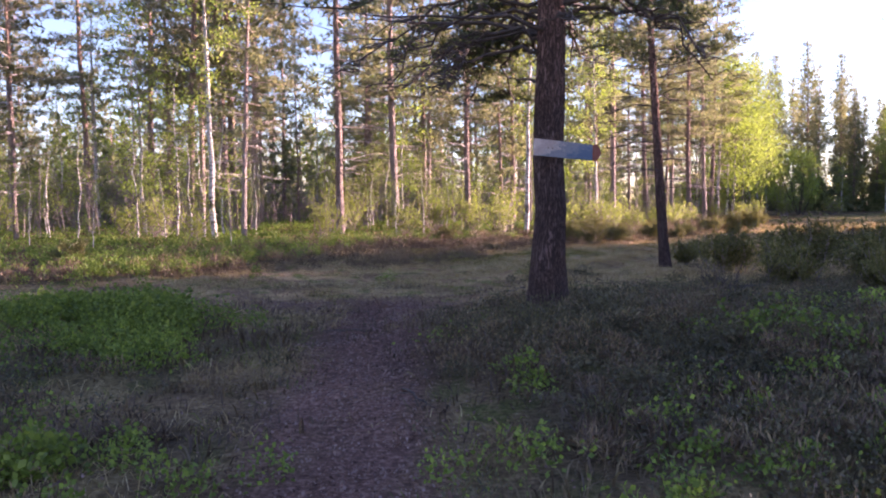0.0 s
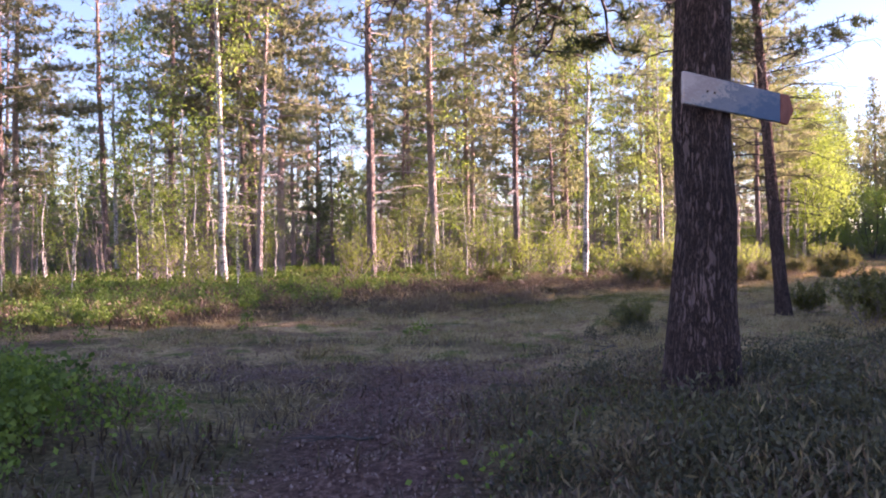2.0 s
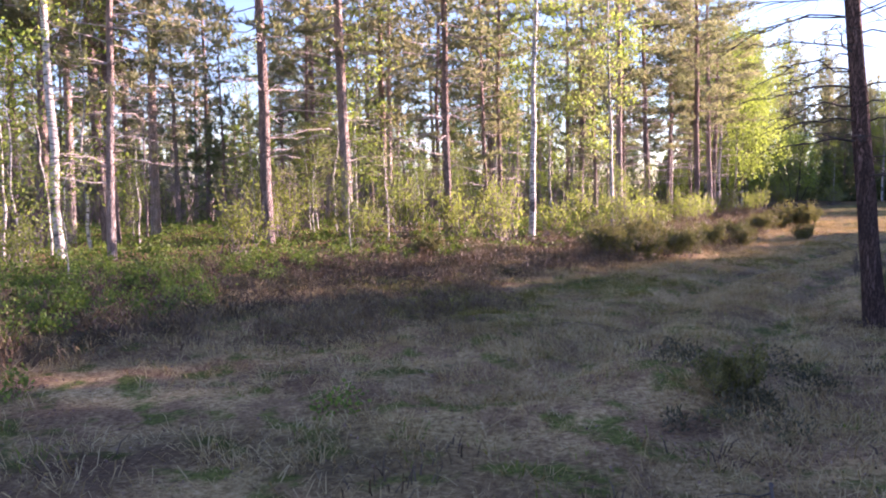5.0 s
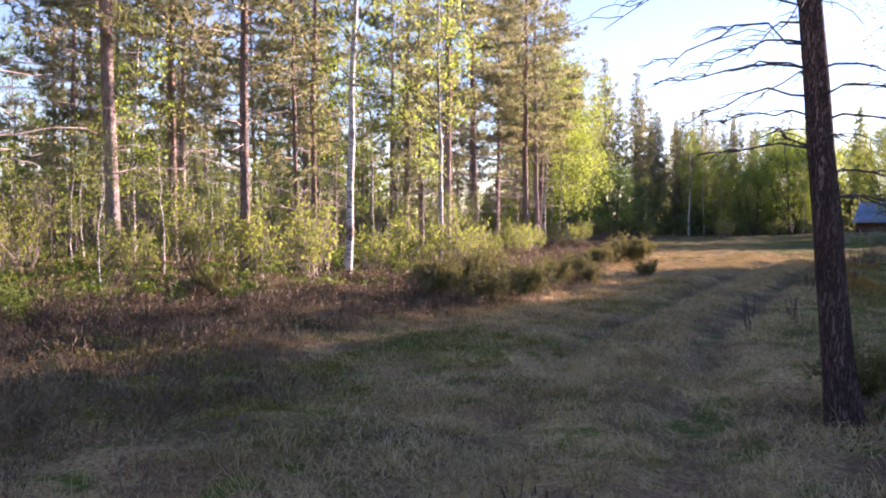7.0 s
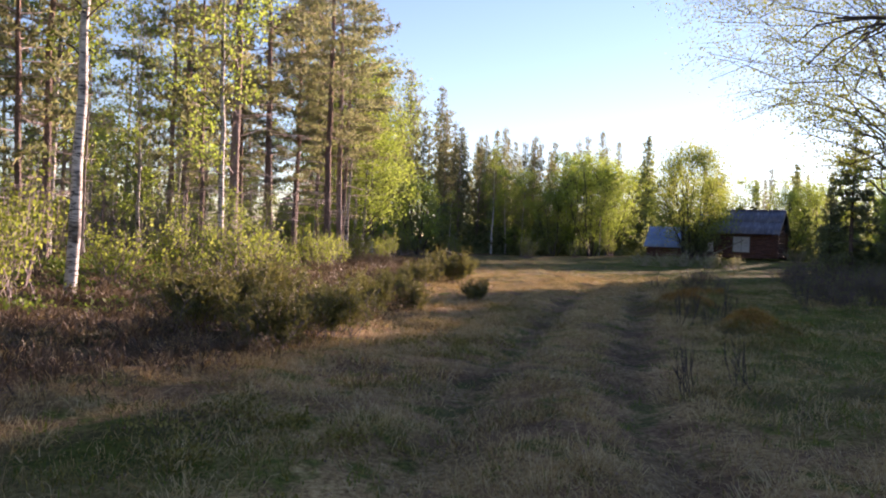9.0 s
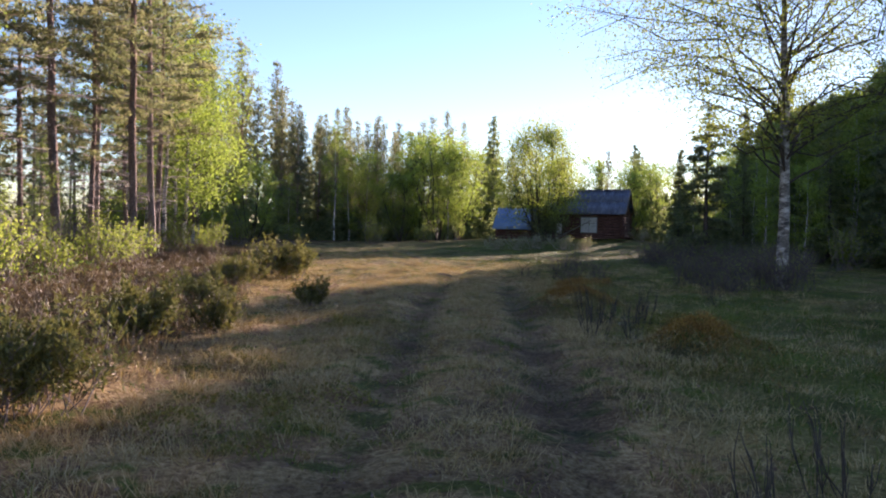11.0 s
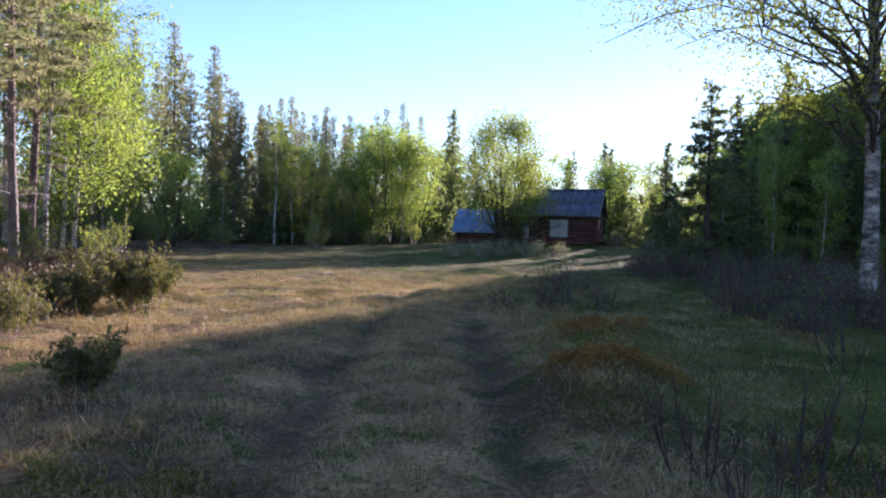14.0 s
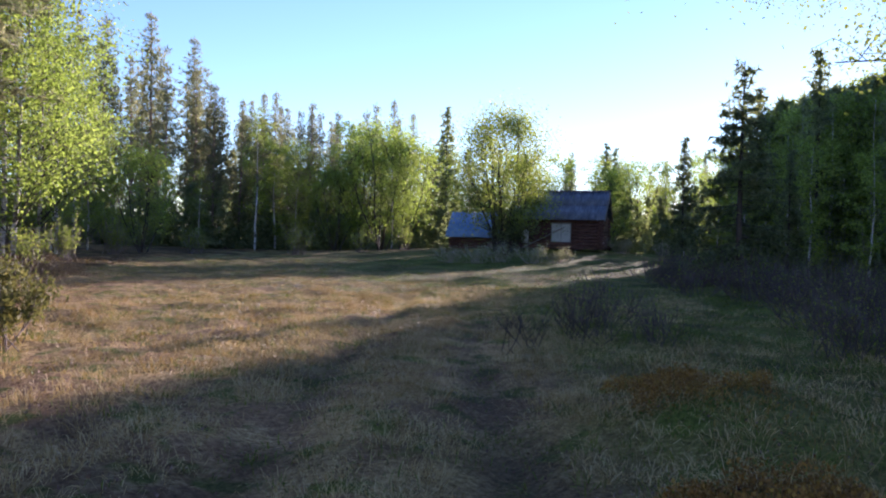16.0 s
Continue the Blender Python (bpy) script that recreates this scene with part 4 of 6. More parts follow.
# ---- the two pines beside the path ----
def make_sign_pine():
    tree = new("pine_tree")
    tk, br, cr = Acc(), Acc(), Acc()
    h = 13.0
    line = trunk_line(h, (0.0, 0.01), 0.02, 27)
    t = np.linspace(0, 1, len(line))
    rad = 0.17 * (1 - 0.8 * t) + 0.05 * np.exp(-t * 60)
    tube(tk, np.vstack([line[0] - [0, 0, 0.3], line]), np.r_[0.27, rad], 20, 0.035)
    limb(br, on_line(line, 2.28), radians(165), 0.42, 0.03, 0.25, 0.1, 4, 0.08, 5)
    tufts = []
    for z in np.r_[np.arange(2.8, 5.2, 0.13), np.arange(5.2, 12.7, 0.28)]:
        for _ in range(rng.integers(2, 4)):
            az = rng.uniform(0, 2 * np.pi)
            live = z > 3.0 and rng.random() < 0.8
            ln = (2.3 if z < 8 else 1.6) * rng.uniform(0.55, 1.1)
            p = limb(br, on_line(line, z), az, ln, 0.026, rng.uniform(-0.1, 0.3), rng.uniform(-0.75, -0.1) if z < 4.5 else 0.3, 7, 0.09, 4)
            for _ in range(5):
                q = limb(br, along(p, 1, 0.3, 1.0)[0], az + rng.normal(0, 0.9), ln * rng.uniform(0.2, 0.45), 0.009, 0.0, rng.uniform(-0.9, 0.3), 5, 0.14, 3)
                if live:
                    tufts.append(along(q, 5, 0.4) + rng.normal(0, 0.05, (5, 3)))
            if live:
                tufts.append(along(p, 8, 0.55) + rng.normal(0, 0.12, (8, 3)) * [1, 1, 0.5])
    # long dead limbs that hang on the side away from the sun
    for az, z, ln in ((172, 2.75, 1.7), (188, 2.62, 1.45), (155, 2.85, 1.9), (203, 2.8, 1.8), (165, 3.0, 2.2), (215, 3.0, 2.1), (180, 3.15, 2.4), (20, 3.0, 1.9), (-15, 3.1, 2.2)):
        p = limb(br, on_line(line, z), radians(az), ln, 0.024, 0.15, -0.95, 11, 0.2, 5)
        for _ in range(16):
            q = limb(br, along(p, 1, 0.3, 1.0)[0], radians(az) + rng.normal(0, 1.0), rng.uniform(0.2, 0.55), 0.008, 0.1, -0.9, 6, 0.24, 3)
            for _ in range(2):
                limb(br, along(q, 1, 0.3, 1.0)[0], radians(az) + rng.normal(0, 1.3), rng.uniform(0.08, 0.22), 0.004, 0.2, -0.6, 4, 0.2, 3)
    # low boughs with needles that hang over the path
    for az, z, ln in ((118, 3.05, 2.2), (138, 2.85, 2.0), (104, 3.25, 2.3), (150, 3.2, 2.4), (128, 3.45, 2.5), (95, 2.95, 1.9)):
        p = limb(br, on_line(line, z), radians(az), ln, 0.024, 0.05, -0.65, 10, 0.14, 5)
        for _ in range(16):
            q = limb(br, along(p, 1, 0.25, 1.0)[0], radians(az) + rng.normal(0, 0.9), rng.uniform(0.25, 0.6), 0.007, 0.1, -0.5, 5, 0.18, 3)
            tufts.append(along(q, 7, 0.3) + rng.normal(0, 0.03, (7, 3)))
    sprigs(cr, np.vstack(tufts), 14, 0.11, 0.013)
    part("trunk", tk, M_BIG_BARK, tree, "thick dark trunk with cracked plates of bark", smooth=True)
    tagged(part("branchwork", br, M_TWIG_DARK, tree, "dark drooping dead branches"), kind="stuff")
    tagged(part("crown", cr, M_SHADED_NEEDLE, tree, "green needle tufts with shade in their colour"), kind="stuff")
    return tagged(tree, "thick dark pine on a mossy mound bearing an arrow board", "tree")


def make_second_pine():
    tree = new("pine_tree")
    tk, br, cr = Acc(), Acc(), Acc()
    h = 11.0
    line = trunk_line(h, (-0.062, 0.085), 0.012, 22)
    t = np.linspace(0, 1, len(line))
    tube(tk, np.vstack([line[0] - [0, 0, 0.25], line]), np.r_[0.17, 0.115 * (1 - 0.85 * t) + 0.03 * np.exp(-t * 60)], 14, 0.035)
    tufts = []
    for z in np.arange(1.7, 10.8, 0.2):
        for _ in range(rng.integers(2, 5)):
            az = rng.uniform(0, 2 * np.pi)
            u = (z - 1.7) / 9.1
            ln = 2.0 * (0.55 + 0.45 * np.sin(min(1, u * 1.6) * np.pi * 0.75)) * rng.uniform(0.6, 1.1)
            p = limb(br, on_line(line, z), az, ln, 0.009, 0.2, rng.uniform(-0.9, -0.3) if z < 3.8 else 0.3, 7, 0.09, 4)
            live = z > 4.4
            for _ in range(7):
                q = limb(br, along(p, 1, 0.25, 1.0)[0], az + rng.normal(0, 0.8), ln * rng.uniform(0.15, 0.4), 0.0035, 0.1, -0.7, 5, 0.12, 3)
                if live:
                    tufts.append(along(q, 4, 0.4) + rng.normal(0, 0.05, (4, 3)))
            if live:
                tufts.append(along(p, 6, 0.5) + rng.normal(0, 0.1, (6, 3)) * [1, 1, 0.5])
    sprigs(cr, np.vstack(tufts), 15, 0.13, 0.017)
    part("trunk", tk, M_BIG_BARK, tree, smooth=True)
    tagged(part("branchwork", br, M_TWIG_DARK, tree, "thin dark bare branches"), kind="stuff")
    tagged(part("crown", cr, M_SHADED_NEEDLE, tree, "green needle tufts with shade in their colour"), kind="stuff")
    return tagged(tree, "slim dark pine with many bare lower branches", "tree")


stand(make_sign_pine(), -2.425, 6.085, 0)
stand(make_second_pine(), -0.63, 15.4, 0)


def make_arrow_board():
    board = new("arrow_sign")
    a, b = Vector((-2.53, 5.71, 0)), Vector((-1.90, 6.44, 0))
    d = (b - a)
    L = d.length
    ang = math.degrees(math.atan2(d.y, d.x))
    board.matrix_basis = pose(a.x, a.y, 1.80, 0, 2.0, ang)
    def plank(x0, x1, name, material, label, point=False):
        bm = bmesh.new()
        th, hh = 0.022, 0.165
        prof = [(x0, 0), (x1, 0.0), (x1, hh), (x0, hh)] if not point else [(x0, 0), (x1 - 0.06, -0.004), (x1, hh * 0.5), (x1 - 0.05, hh + 0.004), (x0, hh)]
        lo = [bm.verts.new((x, -th * 0.5, z)) for x, z in prof]
        hi = [bm.verts.new((x, th * 0.5, z)) for x, z in prof]
        bm.faces.new(lo)
        bm.faces.new(hi[::-1])
        for i in range(len(prof)):
            j = (i + 1) % len(prof)
            bm.faces.new((lo[j], lo[i], hi[i], hi[j]))
        bmesh.ops.bevel(bm, geom=bm.edges[:], offset=0.003, segments=1, affect="EDGES")
        return part(name, bm, material, board, label)
    plank(0.0, L * 0.86, "board", M_SIGN, "weathered board, white paint peeling to blue")
    plank(L * 0.86 + 0.001, L, "arrow_tip", M_SIGN_TIP, "faded orange arrow tip", True)
    for x in (0.18, 0.24):
        bm = bmesh.new()
        bmesh.ops.create_cone(bm, cap_ends=True, segments=8, radius1=0.006, radius2=0.006, depth=0.006, matrix=pose(x, -0.0135, 0.085, 90))
        part("nail", bm, M_IRON, board)
    return tagged(board, "weathered white and blue arrow board nailed to a pine", "sign")


def mat_sign():
    m, nt, nodes, links, b = nodes_of("peeling_sign_paint")
    tc, sep = nodes.new("ShaderNodeTexCoord"), nodes.new("ShaderNodeSeparateXYZ")
    links.new(tc.outputs["Object"], sep.inputs[0])
    n = noise_node(nodes, links, 13, 8, (0.5, 1, 1.3), 0.85)
    f = nodes.new("ShaderNodeMath")
    f.operation = "MULTIPLY_ADD"
    links.new(sep.outputs["X"], f.inputs[0])
    f.inputs[1].default_value = 0.75
    links.new(n.outputs["Fac"], f.inputs[2])
    g = nodes.new("ShaderNodeMath")
    g.operation = "MULTIPLY_ADD"
    links.new(sep.outputs["Z"], g.inputs[0])
    g.inputs[1].default_value = -1.6
    links.new(f.outputs[0], g.inputs[2])
    r = ramp(nodes, [(0.34, (0.52, 0.41, 0.36)), (0.46, (0.36, 0.27, 0.24)), (0.54, (0.46, 0.38, 0.34)), (0.62, (0.15, 0.17, 0.20)), (0.72, (0.22, 0.22, 0.24)), (0.9, (0.07, 0.12, 0.19))])
    links.new(g.outputs[0], r.inputs[0])
    links.new(r.outputs[0], b.inputs["Base Color"])
    b.inputs["Roughness"].default_value = 0.75
    return m


M_SIGN = mat_sign()
M_SIGN_TIP = mat_surface("faded_orange_paint", [(0.25, (0.17, 0.045, 0.03)), (0.7, (0.33, 0.11, 0.07))], 12)
M_IRON = mat_surface("rusty_iron", [(0.25, (0.06, 0.035, 0.025)), (0.7, (0.14, 0.08, 0.05))], 20, metal=0.4)
make_arrow_board()

# ---- the birch on the sunny side of the track, and trees round the cabin ----
side_birch = make_birch(10.5, 0.155, 0.24, 4.9, 72000, 0.06, lean=(-0.035, 0.024), bark=M_SHADED_BIRCH, twigs=10, wig=0.22, limbs=104, droop=-0.35, rise=0.75, label="wide birch with a pale trunk and sparse new leaves", material=M_WILLOW_LEAF)
stand(side_birch, 15.35, 30.2, 0)
stand(make_round_tree(8.4, 3.15, 12, 190, 22000, 0.105, "broad round-crowned tree in leaf before the cabin"), 32.5, 62.3, 0)

# ---- log cabin ----
M_LOG = mat_surface("tarred_log", [(0.25, (0.04, 0.018, 0.014)), (0.5, (0.12, 0.05, 0.036)), (0.75, (0.25, 0.125, 0.09))], 3, (1, 6, 6))
M_ROOF = mat_surface("grey_corrugated_roof", [(0.25, (0.05, 0.06, 0.085)), (0.5, (0.11, 0.12, 0.16)), (0.75, (0.24, 0.26, 0.31))], 2.0, (1.6, 0.5, 0.5), rough=0.55)
# blue of the sky's reflection is put into the tin's base colour
M_TIN = mat_surface("pale_tin_roof", [(0.25, (0.09, 0.17, 0.32)), (0.7, (0.18, 0.31, 0.52))], 1.5, rough=0.4, bump=0.1, metal=0.3)
M_BOARD = mat_surface("pale_boarding", [(0.25, (0.42, 0.40, 0.37)), (0.7, (0.66, 0.63, 0.58))], 5)
M_PLANK = mat_surface("grey_plank", [(0.25, (0.13, 0.11, 0.10)), (0.7, (0.32, 0.28, 0.25))], 4, (1, 1, 8))


def box(bm, x0, x1, y0, y1, z0, z1):
    bmesh.ops.create_cube(bm, size=1, matrix=Matrix.Translation(((x0 + x1) / 2, (y0 + y1) / 2, (z0 + z1) / 2)) @ Matrix.Diagonal((x1 - x0, y1 - y0, z1 - z0, 1)))


def block(name, x0, x1, y0, y1, z0, z1, material, parent, label="", bevel=0.01):
    bm = bmesh.new()
    box(bm, x0, x1, y0, y1, z0, z1)
    if bevel:
        bmesh.ops.bevel(bm, geom=bm.edges[:], offset=bevel, segments=1, affect="EDGES")
    return part(name, bm, material, parent, label)


def log(parent, p, q, r):
    acc = Acc()
    p, q = np.array(p, float), np.array(q, float)
    t = np.linspace(0, 1, 4)[:, None]
    tube(acc, p * (1 - t) + q * t, [r * 1.02, r, r * 0.98, r * 0.95], 10, 0.02)
    acc.f.append(np.arange(10)[::-1][None] + acc.n - 40)
    return part("log", acc, M_LOG, parent, smooth=True)


def sheet(parent, origin, along_, down, w, l, material, name="roof_sheet", waves=9, amp=0.022):
    """A corrugated roof sheet with its ribs running down the slope."""
    n = waves * 4
    u = np.linspace(0, 1, n + 1)
    a, d = np.array(along_, float), np.array(down, float)
    nrm = np.cross(a, d)
    nrm /= np.linalg.norm(nrm)
    if nrm[2] < 0:
        nrm = -nrm
    wave = amp * np.sin(u * waves * 2 * np.pi)
    rows = [np.array(origin) + u[:, None] * w * a + wave[:, None] * nrm + s * l * d - k * 0.006 * nrm for k in (0, 1) for s in (0, 1)]
    V = np.vstack(rows)
    i = np.arange(n)
    m = n + 1
    F = np.vstack([np.stack([i, i + 1, m + i + 1, m + i], 1), np.stack([2 * m + i, 3 * m + i, 3 * m + i + 1, 2 * m + i + 1], 1),
                   np.stack([i, 2 * m + i, 2 * m + i + 1, i + 1], 1), np.stack([m + i, m + i + 1, 3 * m + i + 1, 3 * m + i], 1)])
    acc = Acc()
    acc.add(V, F)
    return part(name, acc, material, parent)


def make_cabin():
    """Front wall along local x, facing local -y; origin at the front wall's middle on the ground."""
    cab = new("log_cabin")
    L, D, r, n = 5.4, 4.2, 0.105, 10
    H = 2 * r * n * 0.95
    win = (-0.28, 0.98, 0.42, 1.58)
    for k in range(n):
        z = r + k * 2 * r * 0.95
        e = 0.22 + 0.05 * math.sin(k * 2.1)
        if win[2] - 0.02 < z < win[3] + 0.05:
            log(cab, (-L / 2 - e, 0, z), (win[0], 0, z), r)
            log(cab, (win[1], 0, z), (L / 2 + e, 0, z), r)
        else:
            log(cab, (-L / 2 - e, 0, z), (L / 2 + e, 0, z), r)
        log(cab, (-L / 2 - e, D, z), (L / 2 + e, D, z), r)
        for sx in (-1, 1):
            es = e if k < n - 1 else -0.05
            log(cab, (sx * L / 2, -es, z + r * 0.9), (sx * L / 2, D + es, z + r * 0.9), r)
    rise = 1.55
    for k in range(7):                     # gables of shorter and shorter logs
        z = H + r + k * 2 * r
        half = (D / 2) * (1 - (z + r - H) / rise)
        for sx in (-1, 1):
            if half > 0.15:
                log(cab, (sx * L / 2, D / 2 - half, z), (sx * L / 2, D / 2 + half, z), r)
    block("boarded_window", win[0] + 0.06, win[1] - 0.06, -0.05, -0.02, win[2] + 0.05, win[3] - 0.02, M_BOARD, cab, "window boarded over with pale panels", 0.004)
    for x0, x1, z0, z1 in ((win[0], win[0] + 0.06, win[2], win[3]), (win[1] - 0.06, win[1], win[2], win[3]), (win[0], win[1], win[3] - 0.02, win[3] + 0.05), (win[0], win[1], win[2], win[2] + 0.05)):
        block("window_frame", x0, x1, -0.09, 0.06, z0, z1, M_PLANK, cab, "dark window frame", 0.004)
    mid = (win[0] + win[1]) / 2
    block("glazing_bar", mid - 0.015, mid + 0.015, -0.065, -0.052, win[2] + 0.05, win[3] - 0.02, M_PLANK, cab, "", 0.003)
    block("glazing_bar", win[0] + 0.06, win[1] - 0.06, -0.068, -0.054, 1.12, 1.145, M_PLANK, cab, "", 0.003)
    block("door", -2.1, -1.65, -0.16, -0.11, 0.35, 1.15, M_BOARD, cab, "pale grey plank hatch door", 0.006)
    over, gx = 0.45, 0.35
    slope = math.hypot(D / 2 + over, rise * (D / 2 + over) / (D / 2))
    for side in (-1, 1):
        dn = np.array([0, side * (D / 2 + over), -rise * (D / 2 + over) / (D / 2)])
        dn = dn / np.linalg.norm(dn)
        wd = (L + 2 * gx) / 6
        for c in range(6):
            for row in range(2):
                o = np.array([-L / 2 - gx + c * wd, D / 2, H + rise + 0.16 + 0.012 * row * -1]) + dn * row * slope * 0.49
                sheet(cab, o, (1, 0, 0), dn, wd * 0.985, slope * 0.51, M_ROOF, waves=5, amp=0.034)
    bm = bmesh.new()
    box(bm, -L / 2 - gx, L / 2 + gx, D / 2 - 0.09, D / 2 + 0.09, H + rise + 0.15, H + rise + 0.2)
    part("ridge_cap", bm, M_ROOF, cab)
    for sx in (-1, 1):
        for side in (-1, 1):
            a = np.array([sx * (L / 2 + gx - 0.03), D / 2, H + rise + 0.09])
            b = np.array([sx * (L / 2 + gx - 0.03), D / 2 + side * (D / 2 + over), H + 0.09 - rise * over / (D / 2)])
            acc = Acc()
            tube(acc, np.array([a, (a + b) / 2, b]), [0.05, 0.05, 0.05], 4)
            part("barge_board", acc, M_PLANK, cab)
    acc = Acc()
    t = np.linspace(0, 1, 5)[:, None]
    tube(acc, np.array([-2.0, -0.6, 0.0]) * (1 - t) + np.array([0.55, -0.16, 1.35]) * t, np.linspace(0.04, 0.03, 5), 7, 0.03)
    part("leaning_pole", acc, M_PLANK, cab, "grey pole leaning on the wall")
    return tagged(cab, "small dark log cabin with grey corrugated roof and boarded window", "cabin")


def make_shed():
    sh = new("shed")
    L, D, H, rise = 2.6, 2.6, 1.15, 1.35
    for k in range(5):
        z = 0.11 + k * 0.21
        log(sh, (-L / 2, 0, z), (L / 2, 0, z), 0.1)
        log(sh, (-L / 2, D, z), (L / 2, D, z), 0.1)
        for sx in (-1, 1):
            es = 0.15 if k < 4 else -0.12
            log(sh, (sx * L / 2, -es, z + 0.1), (sx * L / 2, D + es, z + 0.1), 0.1)
    for side in (-1, 1):
        dn = np.array([0, side * (D / 2 + 0.35), -rise * (D / 2 + 0.35) / (D / 2)])
        sl = np.linalg.norm(dn)
        for c in range(3):
            sheet(sh, (-L / 2 - 0.3 + c * (L + 0.6) / 3, D / 2, H + rise), (1, 0, 0), dn / sl, (L + 0.6) / 3 + 0.01, sl, M_TIN, waves=5, amp=0.012)
    for sx in (-1, 1):
        bm = bmesh.new()
        v = [bm.verts.new((sx * L / 2 + o, y, z)) for o in (-0.03, 0.03) for y, z in ((0.05, H - 0.05), (D - 0.05, H - 0.05), (D / 2, H + rise - 0.08))]
        bm.faces.new(v[:3])
        bm.faces.new(v[3:][::-1])
        for i in range(3):
            j = (i + 1) % 3
            bm.faces.new((v[i], v[j], v[3 + j], v[3 + i]))
        bmesh.ops.recalc_face_normals(bm, faces=bm.faces[:])
        part("gable", bm, M_PLANK, sh)
    return tagged(sh, "low log shed, tin roof coloured blue for reflected sky", "shed")


CABIN_TURN = math.degrees(math.atan2(-0.785, 0.62))
cabin = make_cabin()
cabin.matrix_basis = pose(36.65, 62.1, 0.88, 0, 0, CABIN_TURN)
shed = make_shed()
shed.matrix_basis = pose(34.4, 68.0, 0.70, 0, 0, CABIN_TURN)

# ---- bushes ----
JUNIPERS = [
    make_bush("juniper_bush", 1.5, 0.72, 40, "needle", 2600, M_TWIG_MID, M_JUNIPER_LEAF, "spreading juniper bush with brownish green needles", 0.075, 4, (0.6, 1.45)),
    make_bush("juniper_bush", 1.0, 0.45, 30, "needle", 1700, M_TWIG_MID, M_JUNIPER_LEAF, "low juniper bush with dark green needles", 0.07, 4),
]
WILLOWS = [
    make_bush("willow_bush", 1.6, 1.2, 34, "leaf", 1400, M_TWIG_MID, M_WILLOW_LEAF, "leafy willow bush at the forest edge", 0.06, 3, (0.7, 1.4)),
    make_bush("willow_bush", 1.1, 0.8, 24, "leaf", 900, M_TWIG_MID, M_WILLOW_LEAF, "small leafy willow bush", 0.055, 3, (0.7, 1.4)),
]
PALE = [make_bush("willow_bush", 1.8, 0.9, 36, "leaf", 800, M_TWIG, M_PALE_LEAF, "pale silvery willow bush in the meadow", 0.08, 2, (0.6, 1.4))]
SCRUB = [
    make_bush("dwarf_birch_bush", 1.5, 0.68, 26, "leaf", 260, M_TWIG_PURPLE, M_WILLOW_LEAF, "leafless grey-purple dwarf birch scrub", 0.03, 4, (0.6, 1.4)),
    make_bush("dwarf_birch_bush", 1.1, 0.55, 20, "leaf", 160, M_TWIG_PURPLE, M_WILLOW_LEAF, "low bare twiggy scrub bush", 0.03, 4, (0.5, 1.4)),
]
BARE = [
    make_bush("bare_shrub", 1.0, 0.5, 8, "leaf", 0, M_TWIG_DARK, None, "small bare dark shrub with upright stems", 0.03, 4, (0.8, 1.35)),
    make_bush("bare_shrub", 0.9, 0.45, 9, "leaf", 0, M_TWIG_DARK, None, "low bare twiggy shrub", 0.03, 4, (0.5, 1.3)),
]
